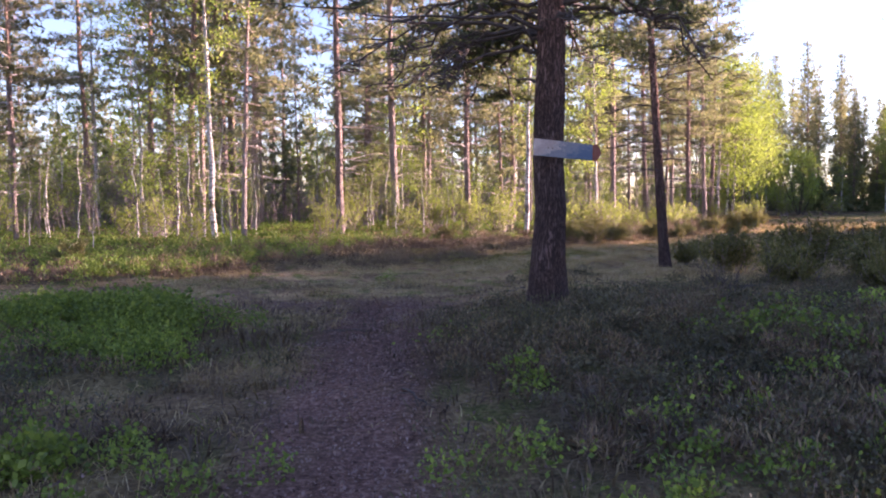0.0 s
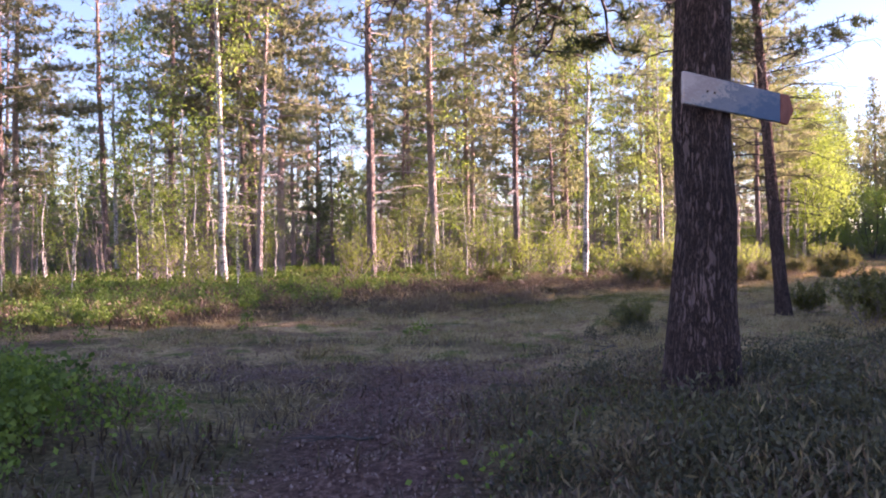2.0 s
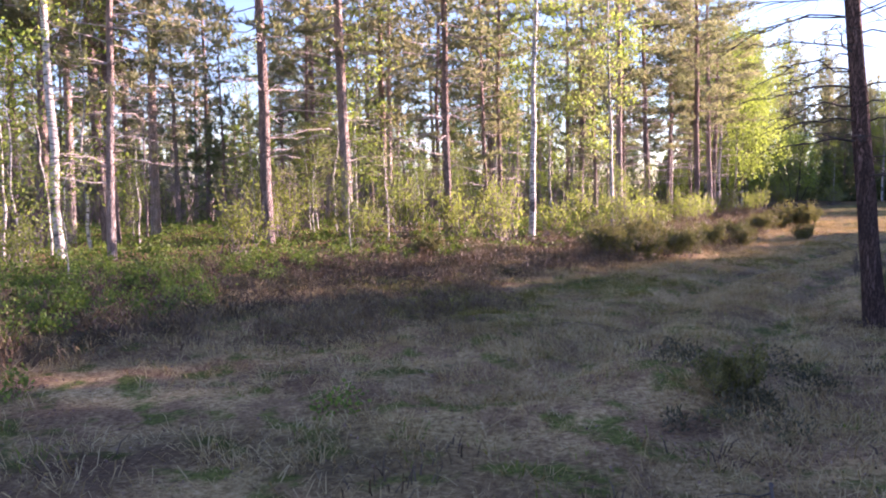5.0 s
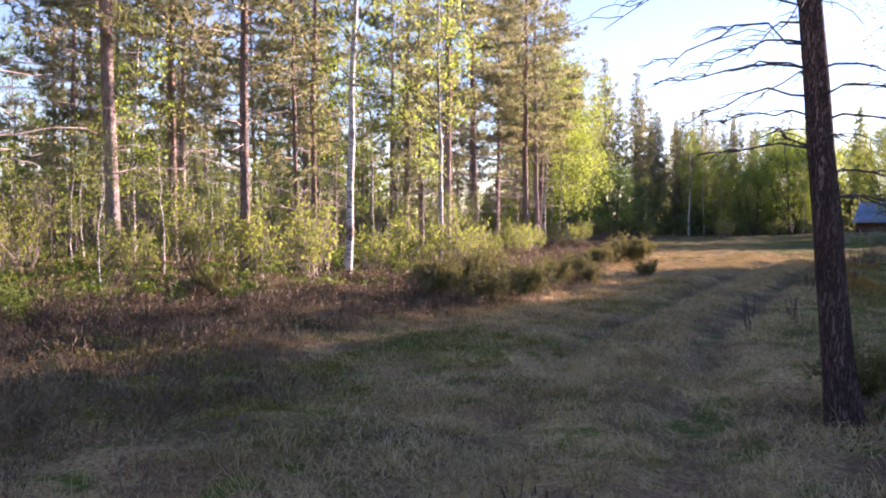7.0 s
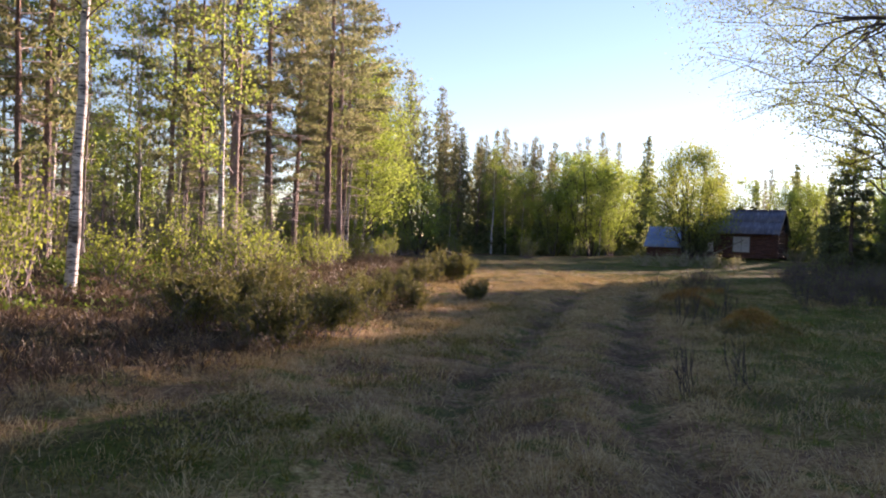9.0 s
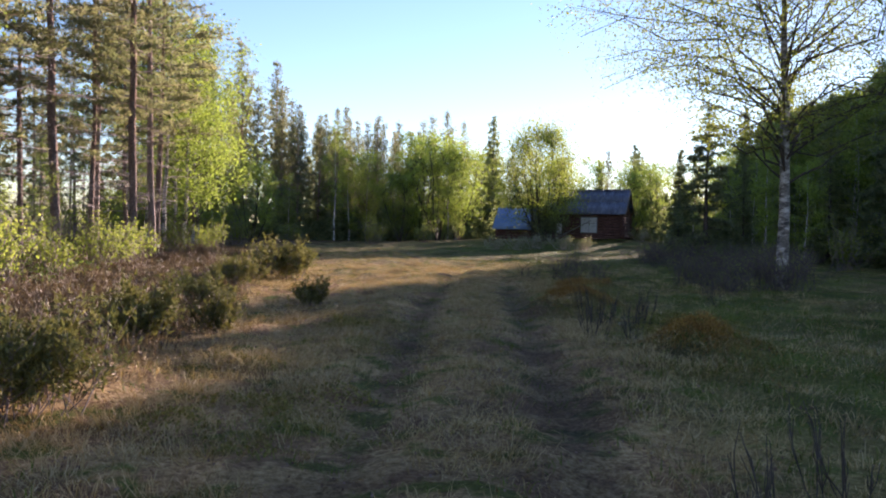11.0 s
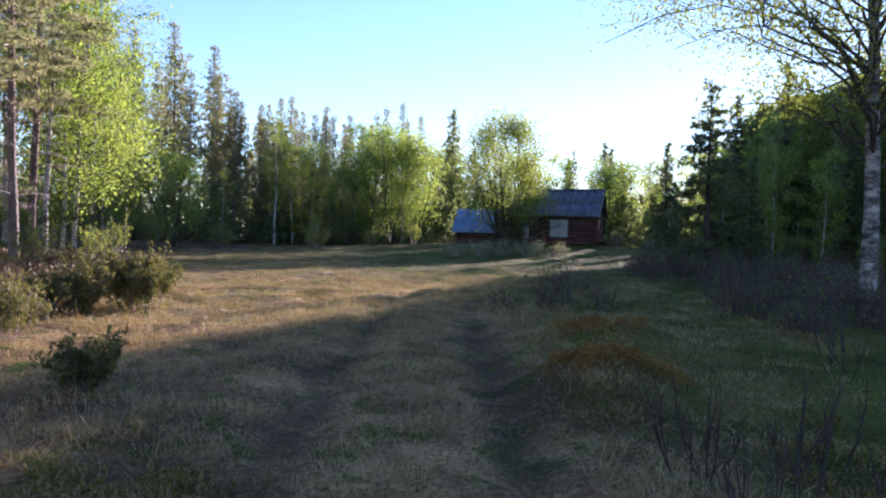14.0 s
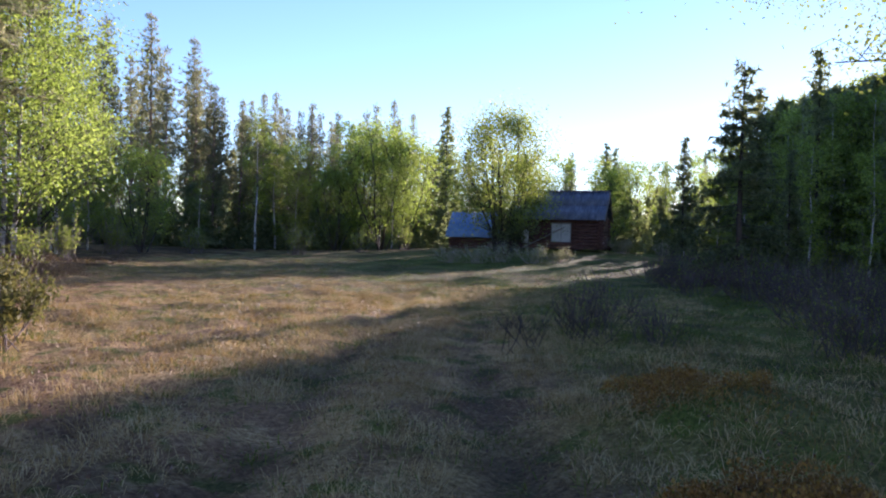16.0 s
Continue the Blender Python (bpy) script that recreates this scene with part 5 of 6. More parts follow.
for kinds, k, x, y, s in (
    (JUNIPERS, 0, -2.4, 22.6, 0.66), (JUNIPERS, 0, -1.6, 23.5, 0.7), (JUNIPERS, 0, -3.1, 23.3, 0.7), (JUNIPERS, 0, -2.4, 24.0, 0.78),  (JUNIPERS, 0, 4.6, 36.0, 1.0), (JUNIPERS, 1, 3.6, 35.4, 1.2), (JUNIPERS, 1, 2.7, 34.0, 0.8),
    (JUNIPERS, 0, 2.3, 32.6, 0.65), (JUNIPERS, 1, 2.9, 30.0, 0.7), (JUNIPERS, 1, 1.0, 29.4, 0.9), (JUNIPERS, 1, -0.4, 26.4, 1.0), (JUNIPERS, 1, 0.6, 21.7 + 5.4, 0.7),
    (JUNIPERS, 0, 1.3, 12.2, 1.0), (JUNIPERS, 0, 0.4, 13.9, 0.9), (JUNIPERS, 1, 2.3, 11.2, 1.3), (JUNIPERS, 1, 0.9, 10.8, 1.0), (JUNIPERS, 0, 3.2, 12.6, 1.0), (JUNIPERS, 1, -0.2, 15.9, 0.8), (JUNIPERS, 1, 1.9, 9.4, 0.9),
    (JUNIPERS, 1, -2.95, 11.75, 0.55), (JUNIPERS, 1, -6.9, 22.4, 0.7), (JUNIPERS, 1, -12.6, 12.0, 0.8),
    (WILLOWS, 0, -8.4, 27.6, 1.1), (WILLOWS, 0, -7.0, 28.0, 1.0), (WILLOWS, 1, -9.6, 26.6, 1.1), (WILLOWS, 0, -3.2, 32.0, 1.0), (WILLOWS, 1, -1.6, 33.0, 1.2), (WILLOWS, 0, 0.6, 38.0, 0.9), (WILLOWS, 1, 2.4, 43.0, 1.2), (WILLOWS, 0, 4.4, 48, 1.0),
    (WILLOWS, 1, 6.8, 53, 1.2), (WILLOWS, 0, 8.5, 58, 1.0), (WILLOWS, 0, 12, 66, 1.2), (WILLOWS, 1, 17, 70, 1.5), (WILLOWS, 0, 22, 67.5, 1.2), (WILLOWS, 1, 26, 67.5, 1.4), (WILLOWS, 0, 29.5, 68, 1.0), (WILLOWS, 0, -11.2, 25.0, 0.9), (WILLOWS, 1, -18.5, 22.5, 1.1), (WILLOWS, 0, -5.6, 25.6, 1.0), (WILLOWS, 1, -4.4, 29.0, 1.1), (WILLOWS, 0, -10.8, 22.0, 0.9), (WILLOWS, 1, -13.5, 18.4, 1.0), (WILLOWS, 0, -16.0, 20.5, 1.0), (WILLOWS, 1, -8.8, 24.5, 0.9), (WILLOWS, 0, -2.2, 30.4, 1.0), (WILLOWS, 1, -0.6, 35.2, 1.0), (WILLOWS, 0, -20.5, 18.5, 1.1), (WILLOWS, 1, 1.6, 40.2, 1.1), (WILLOWS, 0, -6.2, 31.0, 1.2), (WILLOWS, 0, -12.2, 28.0, 1.3), (WILLOWS, 0, 6, 66, 2.0), (WILLOWS, 0, 8, 70, 2.2), (WILLOWS, 0, 10, 75, 2.3), (WILLOWS, 0, 6.5, 74, 2.4), (WILLOWS, 0, 12.5, 80, 2.4), (WILLOWS, 0, 8.5, 80, 2.5), (WILLOWS, 0, 15, 82, 2.2), (WILLOWS, 0, 4, 69, 2.2),
    (PALE, 0, 27.4, 55.9, 0.85), (PALE, 0, 28.7, 54.9, 0.9), (PALE, 0, 26.2, 56.2, 0.8), (PALE, 0, 25.0, 56.6, 0.75), (PALE, 0, 29.8, 54.2, 0.75), (WILLOWS, 0, 24, 31, 1.3), (WILLOWS, 0, 26.5, 33, 1.4), (WILLOWS, 0, 25.5, 28.5, 1.4), (WILLOWS, 1, 22.5, 27.5, 1.4), (WILLOWS, 0, 27.5, 36, 1.3), (WILLOWS, 0, 31, 35, 1.5), (WILLOWS, 0, 32.5, 38, 1.5), (WILLOWS, 0, 30, 32, 1.5), (WILLOWS, 0, 29.5, 29, 1.5), (WILLOWS, 0, 33.5, 41, 1.5), (WILLOWS, 0, 35, 43.5, 1.5), (WILLOWS, 1, 29, 26, 1.8), (WILLOWS, 0, 30.5, 33.5, 1.6), (WILLOWS, 0, 31.8, 36.6, 1.6), (PALE, 0, 41.0, 60.6, 0.9), (PALE, 0, 42.5, 58.5, 0.9),
    (BARE, 0, 4.45, 24.9, 0.9), (BARE, 0, 4.82, 24.62, 0.75), (BARE, 0, 1.5, 19.85, 0.7), (BARE, 0, 9.55, 27.3, 1.0), (BARE, 1, 9.8, 33.1, 1.0), (BARE, 1, 11.2, 33.6, 1.2), (BARE, 0, 0.7, 19.6, 0.7), (BARE, 1, -0.4, 7.8, 1.0), (BARE, 0, 5.5, 25.9, 0.9), (BARE, 0, 5.8, 25.6, 0.95),
):
    plant(kinds, k, x, y, s, "bushes of the clearing")
plant([make_bush("dark_bush", 2.3, 2.0, 60, "needle", 2200, M_TWIG_DARK, M_SPRUCE_LEAF, "dark dense bush at the foot of the tree", 0.12, 4, (0.7, 1.45))], 0, 32.6, 61.5, 1.0)
r6 = np.random.default_rng(66)
for n in range(150):
    x, y = r6.uniform(11, 27), r6.uniform(29, 46)
    if 13.2 + (y - 31) * 0.86 < x < 16.5 + (y - 29) * 1.05:
        plant(SCRUB, n % 2, x, y, float(np.interp(math.hypot(x - 12, y - 32), [0, 3, 8, 14], [0.85, 0.95, 1.25, 1.4])) * r6.uniform(0.8, 1.15), "scrub by the birch")
for x, y, s in ((11.6, 33.9, 0.8), (12.3, 34.9, 0.95), (12.0, 33.1, 0.8), (13.1, 31.2, 1.0), (13.6, 30.6, 1.0), (14.3, 29.8, 1.0), (30, 47, 1.2), (32, 46, 1.2)):
    plant(SCRUB, 0, x, y, s, "scrub by the birch")


def make_stump():
    st = new("stump")
    m_rot = mat_surface("rotten_wood", [(0.25, (0.06, 0.028, 0.02)), (0.7, (0.17, 0.085, 0.055))], 8)
    for k in range(9):
        acc = Acc()
        limb(acc, rng.normal(0, 0.05, 3) * [1, 1, 0], rng.uniform(0, 6.28), rng.uniform(0.15, 0.45), 0.03, rng.uniform(0.1, 1.0), rng.uniform(-0.3, 0.6), 5, 0.15, 5)
        part("root", acc, m_rot, st)
    acc = Acc()
    tube(acc, [(0, 0, -0.05), (0, 0, 0.06), (0.02, 0.01, 0.12)], [0.11, 0.09, 0.07], 9, 0.1)
    part("core", acc, m_rot, st, "rotten reddish wood")
    return tagged(st, "small rotten reddish stump on the littered ground", "stump")


stand(make_stump(), -4.55, 7.4, 0, 0.65)


def make_fallen_branch(ln=0.9):
    fb = new("fallen_branch")
    acc = Acc()
    p = limb(acc, (0, 0, 0.02), 0, ln, 0.014, 0.03, 0.0, 7, 0.06, 5)
    for _ in range(4):
        limb(acc, along(p, 1, 0.2, 0.9)[0], rng.normal(0, 0.6), ln * rng.uniform(0.2, 0.45), 0.006, 0.08, -0.02, 4, 0.1, 4)
    part("stick", acc, M_TWIG_DARK, fb)
    return tagged(fb, "dry grey fallen branch on the leaf litter", "branch")


STICKS = [make_fallen_branch(0.8), make_fallen_branch(1.2)]
for n, (x, y, s) in enumerate(((-3.4, 7.1, 0.5), (-3.7, 8.3, 0.6), (-5.4, 7.6, 0.5), (-3.2, 3.2, 0.5), (-4.1, 5.4, 0.6), (-0.7, 8.6, 0.9), (-0.2, 9.1, 1.0), (-3.1, 10.2, 0.7))):
    plant(STICKS, n % 2, x, y, s, "fallen branches")


# ---- ground cover ----


def strew(n, keep, near=8.0, floor=0.03, box_=(-32, 30, -1.5, 62), seed=1):
    """Random places, thicker by the walked line, kept by a density."""
    r2 = np.random.default_rng(seed)
    out = np.zeros((0, 2))
    while len(out) < n:
        x, y = r2.uniform(box_[0], box_[1], n * 4), r2.uniform(box_[2], box_[3], n * 4)
        d = dist_line(x, y, WAY)
        w = (np.exp(-d / near) + floor) / (1 + floor) * np.clip(keep(x, y), 0, 1)
        ok = r2.random(len(x)) < w
        out = np.vstack([out, np.stack([x[ok], y[ok]], 1)])
    return out[:n]


def blades(name, places, per, spread, length, width, lean, material, label, category):
    p = np.repeat(places, per, axis=0)
    off = rng.normal(0, 1, p.shape)
    d = dist_line(p[:, 0], p[:, 1], WAY)
    grow = (1 + d / 30)[:, None]
    xy = p + off * spread * grow
    z = ground_z(xy[:, 0], xy[:, 1])
    base = np.c_[xy, z - 0.01]
    out = unit(np.c_[off + rng.normal(0, 0.7, p.shape), np.zeros(len(p))])
    tilt = np.abs(rng.normal(lean, 0.35, (len(p), 1)))
    ln = length * rng.uniform(0.45, 1.25, (len(p), 1)) * grow
    up = np.array([[0, 0, 1.0]])
    mid = base + (up * np.cos(tilt * 0.6) + out * np.sin(tilt * 0.6)) * ln * 0.55
    tip = mid + (up * np.cos(tilt * 1.5) + out * np.sin(tilt * 1.5)) * ln * 0.45
    side = unit(np.cross(out, up) + rng.normal(0, 0.5, out.shape)) * width * rng.uniform(0.7, 1.3, (len(p), 1)) * grow
    acc = Acc()
    near = d < 6.5
    V = np.stack([base - side * 0.5, base + side * 0.5, mid + side * 0.4, mid - side * 0.4, tip], 1)[near]
    k = np.arange(len(V))[:, None] * 5
    acc.add(V, k + np.array([[0, 1, 2, 3]]))
    acc.f.append(k + np.array([[3, 2, 4]]))
    V = np.stack([base - side * 0.6, base + side * 0.6, (mid + tip) * 0.5], 1)[~near]
    acc.add(V, np.arange(len(V))[:, None] * 3 + np.array([[0, 1, 2]]))
    return tagged(part(name, acc, material), label, category, kind="stuff")


def patchy(x, y, s, a):
    return 0.5 + a * np.sin(x * s + 2 * np.sin(y * s * 0.7)) * np.sin(y * s * 1.1 + 1.7 * np.sin(x * s * 0.6))


def want_dry(x, y):
    l, r, h, g = fields(x, y)
    return (1 - 0.95 * np.clip(1.8 * bell(x, y, -0.2, 4.6, 2.4), 0, 1)) * (1 - 0.93 * l) * np.clip(1 - 1.8 * r, 0, 1) * (1 - 0.8 * h) * (1 - 0.88 * g) * patchy(x, y, 1.3, 0.5)


def want_green(x, y):
    l, r, h, g = fields(x, y)
    return (1 - 0.9 * l) * (1 - 0.75 * r) * (1 - 0.9 * h) * (0.12 + 0.88 * g) * patchy(x + 5, y - 3, 1.1, 0.5)


def want_heath(x, y):
    l, r, h, g = fields(x, y)
    return h * (1 - l) + 0.3 * bell(x, y, -2.3, 5.6, 1.3) + 0.1 * bell(x, y, -2.9, 12.2, 0.8)


def want_bilberry(x, y):
    s = dist_line(x, y, BANK, True)
    b = 0.75 * sstep(s, 2.5, 6) * (1 - 0.7 * sstep(s, 14, 24)) * 1.6 * patchy(x, y, 0.9, 0.5) ** 3
    b = b + sstep(-x, 9, 13) * sstep(s, 0.5, 2) * 0.8
    for cx, cy, r in PATCHES:
        b = b + 1.3 * sstep(bell(x, y, cx, cy, r), 0.45, 0.8)
    return b


PATCHES = [(-5.9, 4.9, 0.5), (-6.9, 5.7, 0.8), (-8.0, 5.2, 0.9), (-2.2, 2.0, 0.35), (-0.3, 4.9, 0.6), (0.6, 3.6, 0.55), (1.3, 5.6, 0.7), (-4.5, 1.3, 0.3), (-5.3, 2.2, 0.4), (-3.2, 4.7, 0.2), (0.2, 6.8, 0.5), (-1.2, 3.4, 0.3), (-6.6, 3.4, 0.4), (2.2, 7.6, 0.7), (-1.0, 1.6, 0.4)]


blades("dry_grass", strew(6500, lambda x, y: want_dry(x, y) * patchy(x, y, 2.6, 0.5), 8, 0.05, seed=2), 20, 0.09, 0.17, 0.0055, 1.35, M_DRY_GRASS, "matted straw-coloured tufts of dry grass over the clearing", "grass")
blades("short_dry_grass", strew(7500, want_dry, 8, 0.04, seed=9), 9, 0.11, 0.10, 0.006, 1.45, M_DRY_GRASS, "short bleached dry grass between the tufts", "grass")
blades("green_grass", strew(8500, want_green, 8, 0.05, seed=3), 8, 0.06, 0.11, 0.0065, 0.9, M_GREEN_GRASS, "short fresh green grass between the dry tufts", "grass")
blades("tussock_grass", strew(1900, lambda x, y: want_dry(x, y) * sstep(y, 9, 14), 5, 0.02, seed=15), 36, 0.075, 0.19, 0.0042, 1.35, M_DRY_GRASS, "dense bleached grass tussocks in the meadow", "grass")
blades("meadow_tufts", strew(6500, lambda x, y: 1.6 * sstep(y, 11, 15) * sstep(patchy(x, y, 3.3, 0.5) + 0.4 * patchy(x, y, 9.0, 0.5), 0.45, 0.95) * np.clip(1 - 2.2 * fields(x, y)[1], 0, 1) * (1 - 0.7 * fields(x, y)[3]) * (1 - 0.8 * fields(x, y)[2]), 2.6, 0.0, (-12, 18, 10, 42), seed=16), 15, 0.06, 0.12, 0.0042, 1.05, M_DRY_GRASS, "short bleached grass tufts along the cart track", "grass")
blades("track_grass", strew(3800, lambda x, y: sstep(y, 11, 15) * (0.06 + fields(x, y)[3] + 0.35 * fields(x, y)[1]), 3.2, 0.0, (-12, 20, 10, 44), seed=17), 11, 0.06, 0.08, 0.005, 0.8, M_GREEN_GRASS, "low green grass beside the cart track", "grass")
YM = np.array([(cx + rng.normal(0, r), cy + rng.normal(0, r * 0.7)) for cx, cy, r in ((-5.2, 16.2, 0.5), (-3.6, 18.6, 0.35), (-6.8, 18.4, 0.5), (-2.4, 18.9, 0.3), (-1.6, 20.6, 0.3), (-0.2, 22.6, 0.35), (1.8, 25.6, 0.35), (2.8, 27.4, 0.4), (-4.6, 15.0, 0.3), (0.4, 25.0, 0.4), (6.0, 27.2, 0.35), (4.0, 22.6, 0.4)) for _ in range(110)])
blades("yellow_moss", YM, 9, 0.05, 0.055, 0.008, 0.8, M_MOSS_YELLOW, "patches of yellow-green moss in the dry grass", "moss")
blades("heather", strew(6000, want_heath, 10, 0.05, seed=4), 15, 0.11, 0.13, 0.012, 0.7, M_HEATHER, "brown leggy heather on the low bank", "heather")


def leaf_carpet(name, places, per, spread, height, size, material, label, category):
    p = np.repeat(places, per, axis=0)
    d = dist_line(p[:, 0], p[:, 1], WAY)
    xy = p + rng.normal(0, spread, p.shape)
    z = ground_z(xy[:, 0], xy[:, 1]) + height * rng.uniform(0.1, 1.0, len(p)) ** 0.7 * np.exp(-np.sum((xy - p) ** 2, axis=1) / (3 * spread ** 2))
    acc = Acc()
    c = np.c_[xy, z]
    dr = unit(rng.normal(size=c.shape) + np.array([0, 0, 0.5]))
    s = unit(np.cross(dr, rng.normal(size=c.shape)))
    zz = (size * rng.uniform(0.6, 1.3, len(p)) * (1 + d / 18))[:, None]
    V = np.stack([c, c + dr * zz * 0.5 + s * zz * 0.4, c + dr * zz, c + dr * zz * 0.5 - s * zz * 0.4], 1)
    acc.add(V, np.arange(len(c))[:, None] * 4 + np.array([[0, 1, 2, 3]]))
    return tagged(part(name, acc, material), label, category, kind="stuff")


leaf_carpet("bilberry", strew(4200, want_bilberry, 11, 0.06, seed=5), 17, 0.14, 0.17, 0.03, M_BILBERRY_LEAF, "bright green bilberry plants at the forest edge", "bilberry")
CUSHION = np.array([(cx + rng.normal(0, r * 0.5), cy + rng.normal(0, r * 0.5)) for cx, cy, r, n in ((-6.1, 4.85, 0.32, 60), (-6.9, 5.6, 0.7, 110), (-8.0, 5.4, 0.8, 90), (-0.3, 4.9, 0.5, 14), (0.7, 3.6, 0.5, 14), (1.3, 5.5, 0.6, 16), (-4.6, 1.3, 0.25, 12)) for _ in range(n)])
leaf_carpet("bilberry_cushion", CUSHION, 30, 0.11, 0.3, 0.042, M_BILBERRY_LEAF, "thick bright green bilberry cushions beside the path", "bilberry")
leaf_carpet("leaf_litter", strew(9000, lambda x, y: fields(x, y)[0] + 0.04, 6, 0.02, seed=6), 5, 0.12, 0.012, 0.02, M_LITTER, "fallen leaves and bark flakes on the path", "litter")
r3 = np.random.default_rng(41)
LOW = np.vstack([r3.normal((cx, cy), (rx, ry), (n, 2)) for cx, cy, rx, ry, n in ((-1.9, 5.2, 0.6, 0.7, 420), (-0.6, 4.6, 0.9, 0.8, 520), (0.8, 5.2, 1.0, 1.2, 520), (0.6, 7.2, 1.2, 0.9, 420), (-0.6, 2.6, 0.7, 0.8, 260), (-6.4, 2.8, 0.8, 0.8, 260), (1.4, 11.0, 1.0, 1.0, 260), (-0.2, 1.8, 0.8, 0.7, 300), (0.9, 2.6, 0.8, 0.8, 300), (-1.4, 3.6, 0.5, 0.6, 220), (-2.0, 7.2, 0.55, 0.7, 420), (-2.5, 8.4, 0.4, 0.4, 160), (-1.0, 9.2, 0.8, 0.8, 260))])
LOW = LOW[patchy(LOW[:, 0], LOW[:, 1], 3.1, 0.5) > r3.uniform(0.25, 0.65, len(LOW))]
leaf_carpet("crowberry", LOW, 24, 0.11, 0.15, 0.022, M_CROWBERRY, "dark green-brown crowberry and dwarf shrubs on the mound", "dwarf shrub")


def mounded(name, places, radius, height, per, size, material, label, category, upright=0.4, slim=0.36):
    """Low rounded dwarf shrubs: leaves spread through small domes of uneven size."""
    r2 = np.random.default_rng(len(places) + per)
    k = len(places)
    rad, hgt = radius * r2.uniform(0.55, 1.4, k), height * r2.uniform(0.5, 1.3, k)
    d = dist_line(places[:, 0], places[:, 1], WAY)
    i = np.repeat(np.arange(k), np.maximum(24, per / (1 + d / 14)).astype(int))
    dr = unit(r2.normal(size=(len(i), 3)) * [1, 1, 1])
    dr[:, 2] = np.abs(dr[:, 2])
    q = dr * (r2.uniform(0.25, 1.0, (len(i), 1)) ** 0.5) * np.c_[rad[i], rad[i], hgt[i]] * r2.uniform(0.8, 1.15, (len(i), 1))
    xy = places[i] + q[:, :2]
    c = np.c_[xy, ground_z(xy[:, 0], xy[:, 1]) + q[:, 2]]
    dv = unit(r2.normal(size=c.shape) + np.array([0, 0, upright]) + 0.5 * dr)
    sd = unit(np.cross(dv, r2.normal(size=c.shape)))
    z = (size * r2.uniform(0.6, 1.35, len(i)) * (1 + d[i] / 16))[:, None]
    acc = Acc()
    V = np.stack([c, c + dv * z * 0.5 + sd * z * slim, c + dv * z, c + dv * z * 0.5 - sd * z * slim], 1)
    acc.add(V, np.arange(len(c))[:, None] * 4 + np.array([[0, 1, 2, 3]]))
    return tagged(part(name, acc, material), label, category, kind="stuff")


def bank_band(n, lo, hi, x0, x1, seed, keep=0.5):
    """Places along the forest bank between two distances behind its foot."""
    r2 = np.random.default_rng(seed)
    out = np.zeros((0, 2))
    while len(out) < n:
        x, y = r2.uniform(x0, x1, 6000), r2.uniform(6, 60, 6000)
        sd, d = dist_line(x, y, BANK, True), dist_line(x, y, WAY)
        ok = (sd > lo) & (sd < hi) & (patchy(x, y, 1.5, 0.5) > r2.uniform(0.0, keep * 2, len(x))) & (r2.random(len(x)) < np.exp(-d / 16))
        out = np.vstack([out, np.stack([x[ok], y[ok]], 1)])
    return out[:n]


def spots(seed, *groups):
    r2 = np.random.default_rng(seed)
    return np.vstack([r2.normal((cx, cy), (rx, ry), (n, 2)) for cx, cy, rx, ry, n in groups])


mounded("bilberry_mound", np.vstack([bank_band(330, 0.8, 5.5, -22, -8.6, 61, 0.3), spots(71, (-5.9, 4.1, 0.45, 0.4, 34), (-7.0, 5.0, 0.7, 0.6, 40), (-8.6, 6.0, 0.8, 0.6, 34), (-10.9, 11.4, 0.8, 0.9, 40))]), 0.2, 0.28, 170, 0.028, M_BILBERRY_LEAF, "bright green bilberry shrubs in rounded mounds on the bank", "bilberry")
mounded("low_bilberry", bank_band(520, 3.2, 9.5, -26, 7, 62, 0.4), 0.3, 0.22, 90, 0.04, M_BILBERRY_LEAF, "sunlit yellow-green bilberry under the forest edge", "bilberry")
mounded("heather_mound", np.vstack([bank_band(620, -0.3, 4.6, -12.5, 8, 63, 0.35), spots(78, (-6.6, 14.2, 0.5, 0.8, 34), (-6.0, 15.8, 0.5, 0.5, 22), (-5.6, 17.6, 0.4, 0.5, 16))]), 0.24, 0.27, 170, 0.06, M_HEATHER, "dark brown heather mounds along the bank", "heather", 1.3, 0.07)
mounded("crowberry_mound", np.vstack([bank_band(130, -0.3, 4.2, -13, 6, 64, 0.5), spots(72, (-2.3, 5.0, 0.55, 0.45, 34), (-1.0, 4.6, 0.8, 0.7, 26), (0.5, 5.0, 0.9, 0.9, 30), (0.8, 7.4, 1.1, 0.8, 36), (-0.6, 2.4, 0.8, 0.8, 20), (0.6, 2.6, 0.8, 0.8, 20), (-6.2, 2.2, 0.8, 0.7, 22), (-2.2, 7.6, 0.6, 0.6, 18), (-3.0, 11.4, 0.28, 0.28, 9), (-2.5, 12.7, 0.35, 0.35, 10), (1.4, 10.6, 1.2, 1.0, 40))]), 0.19, 0.18, 200, 0.034, M_CROWBERRY, "dark green crowberry mounds on the shaded ground", "dwarf shrub", 0.9, 0.16)
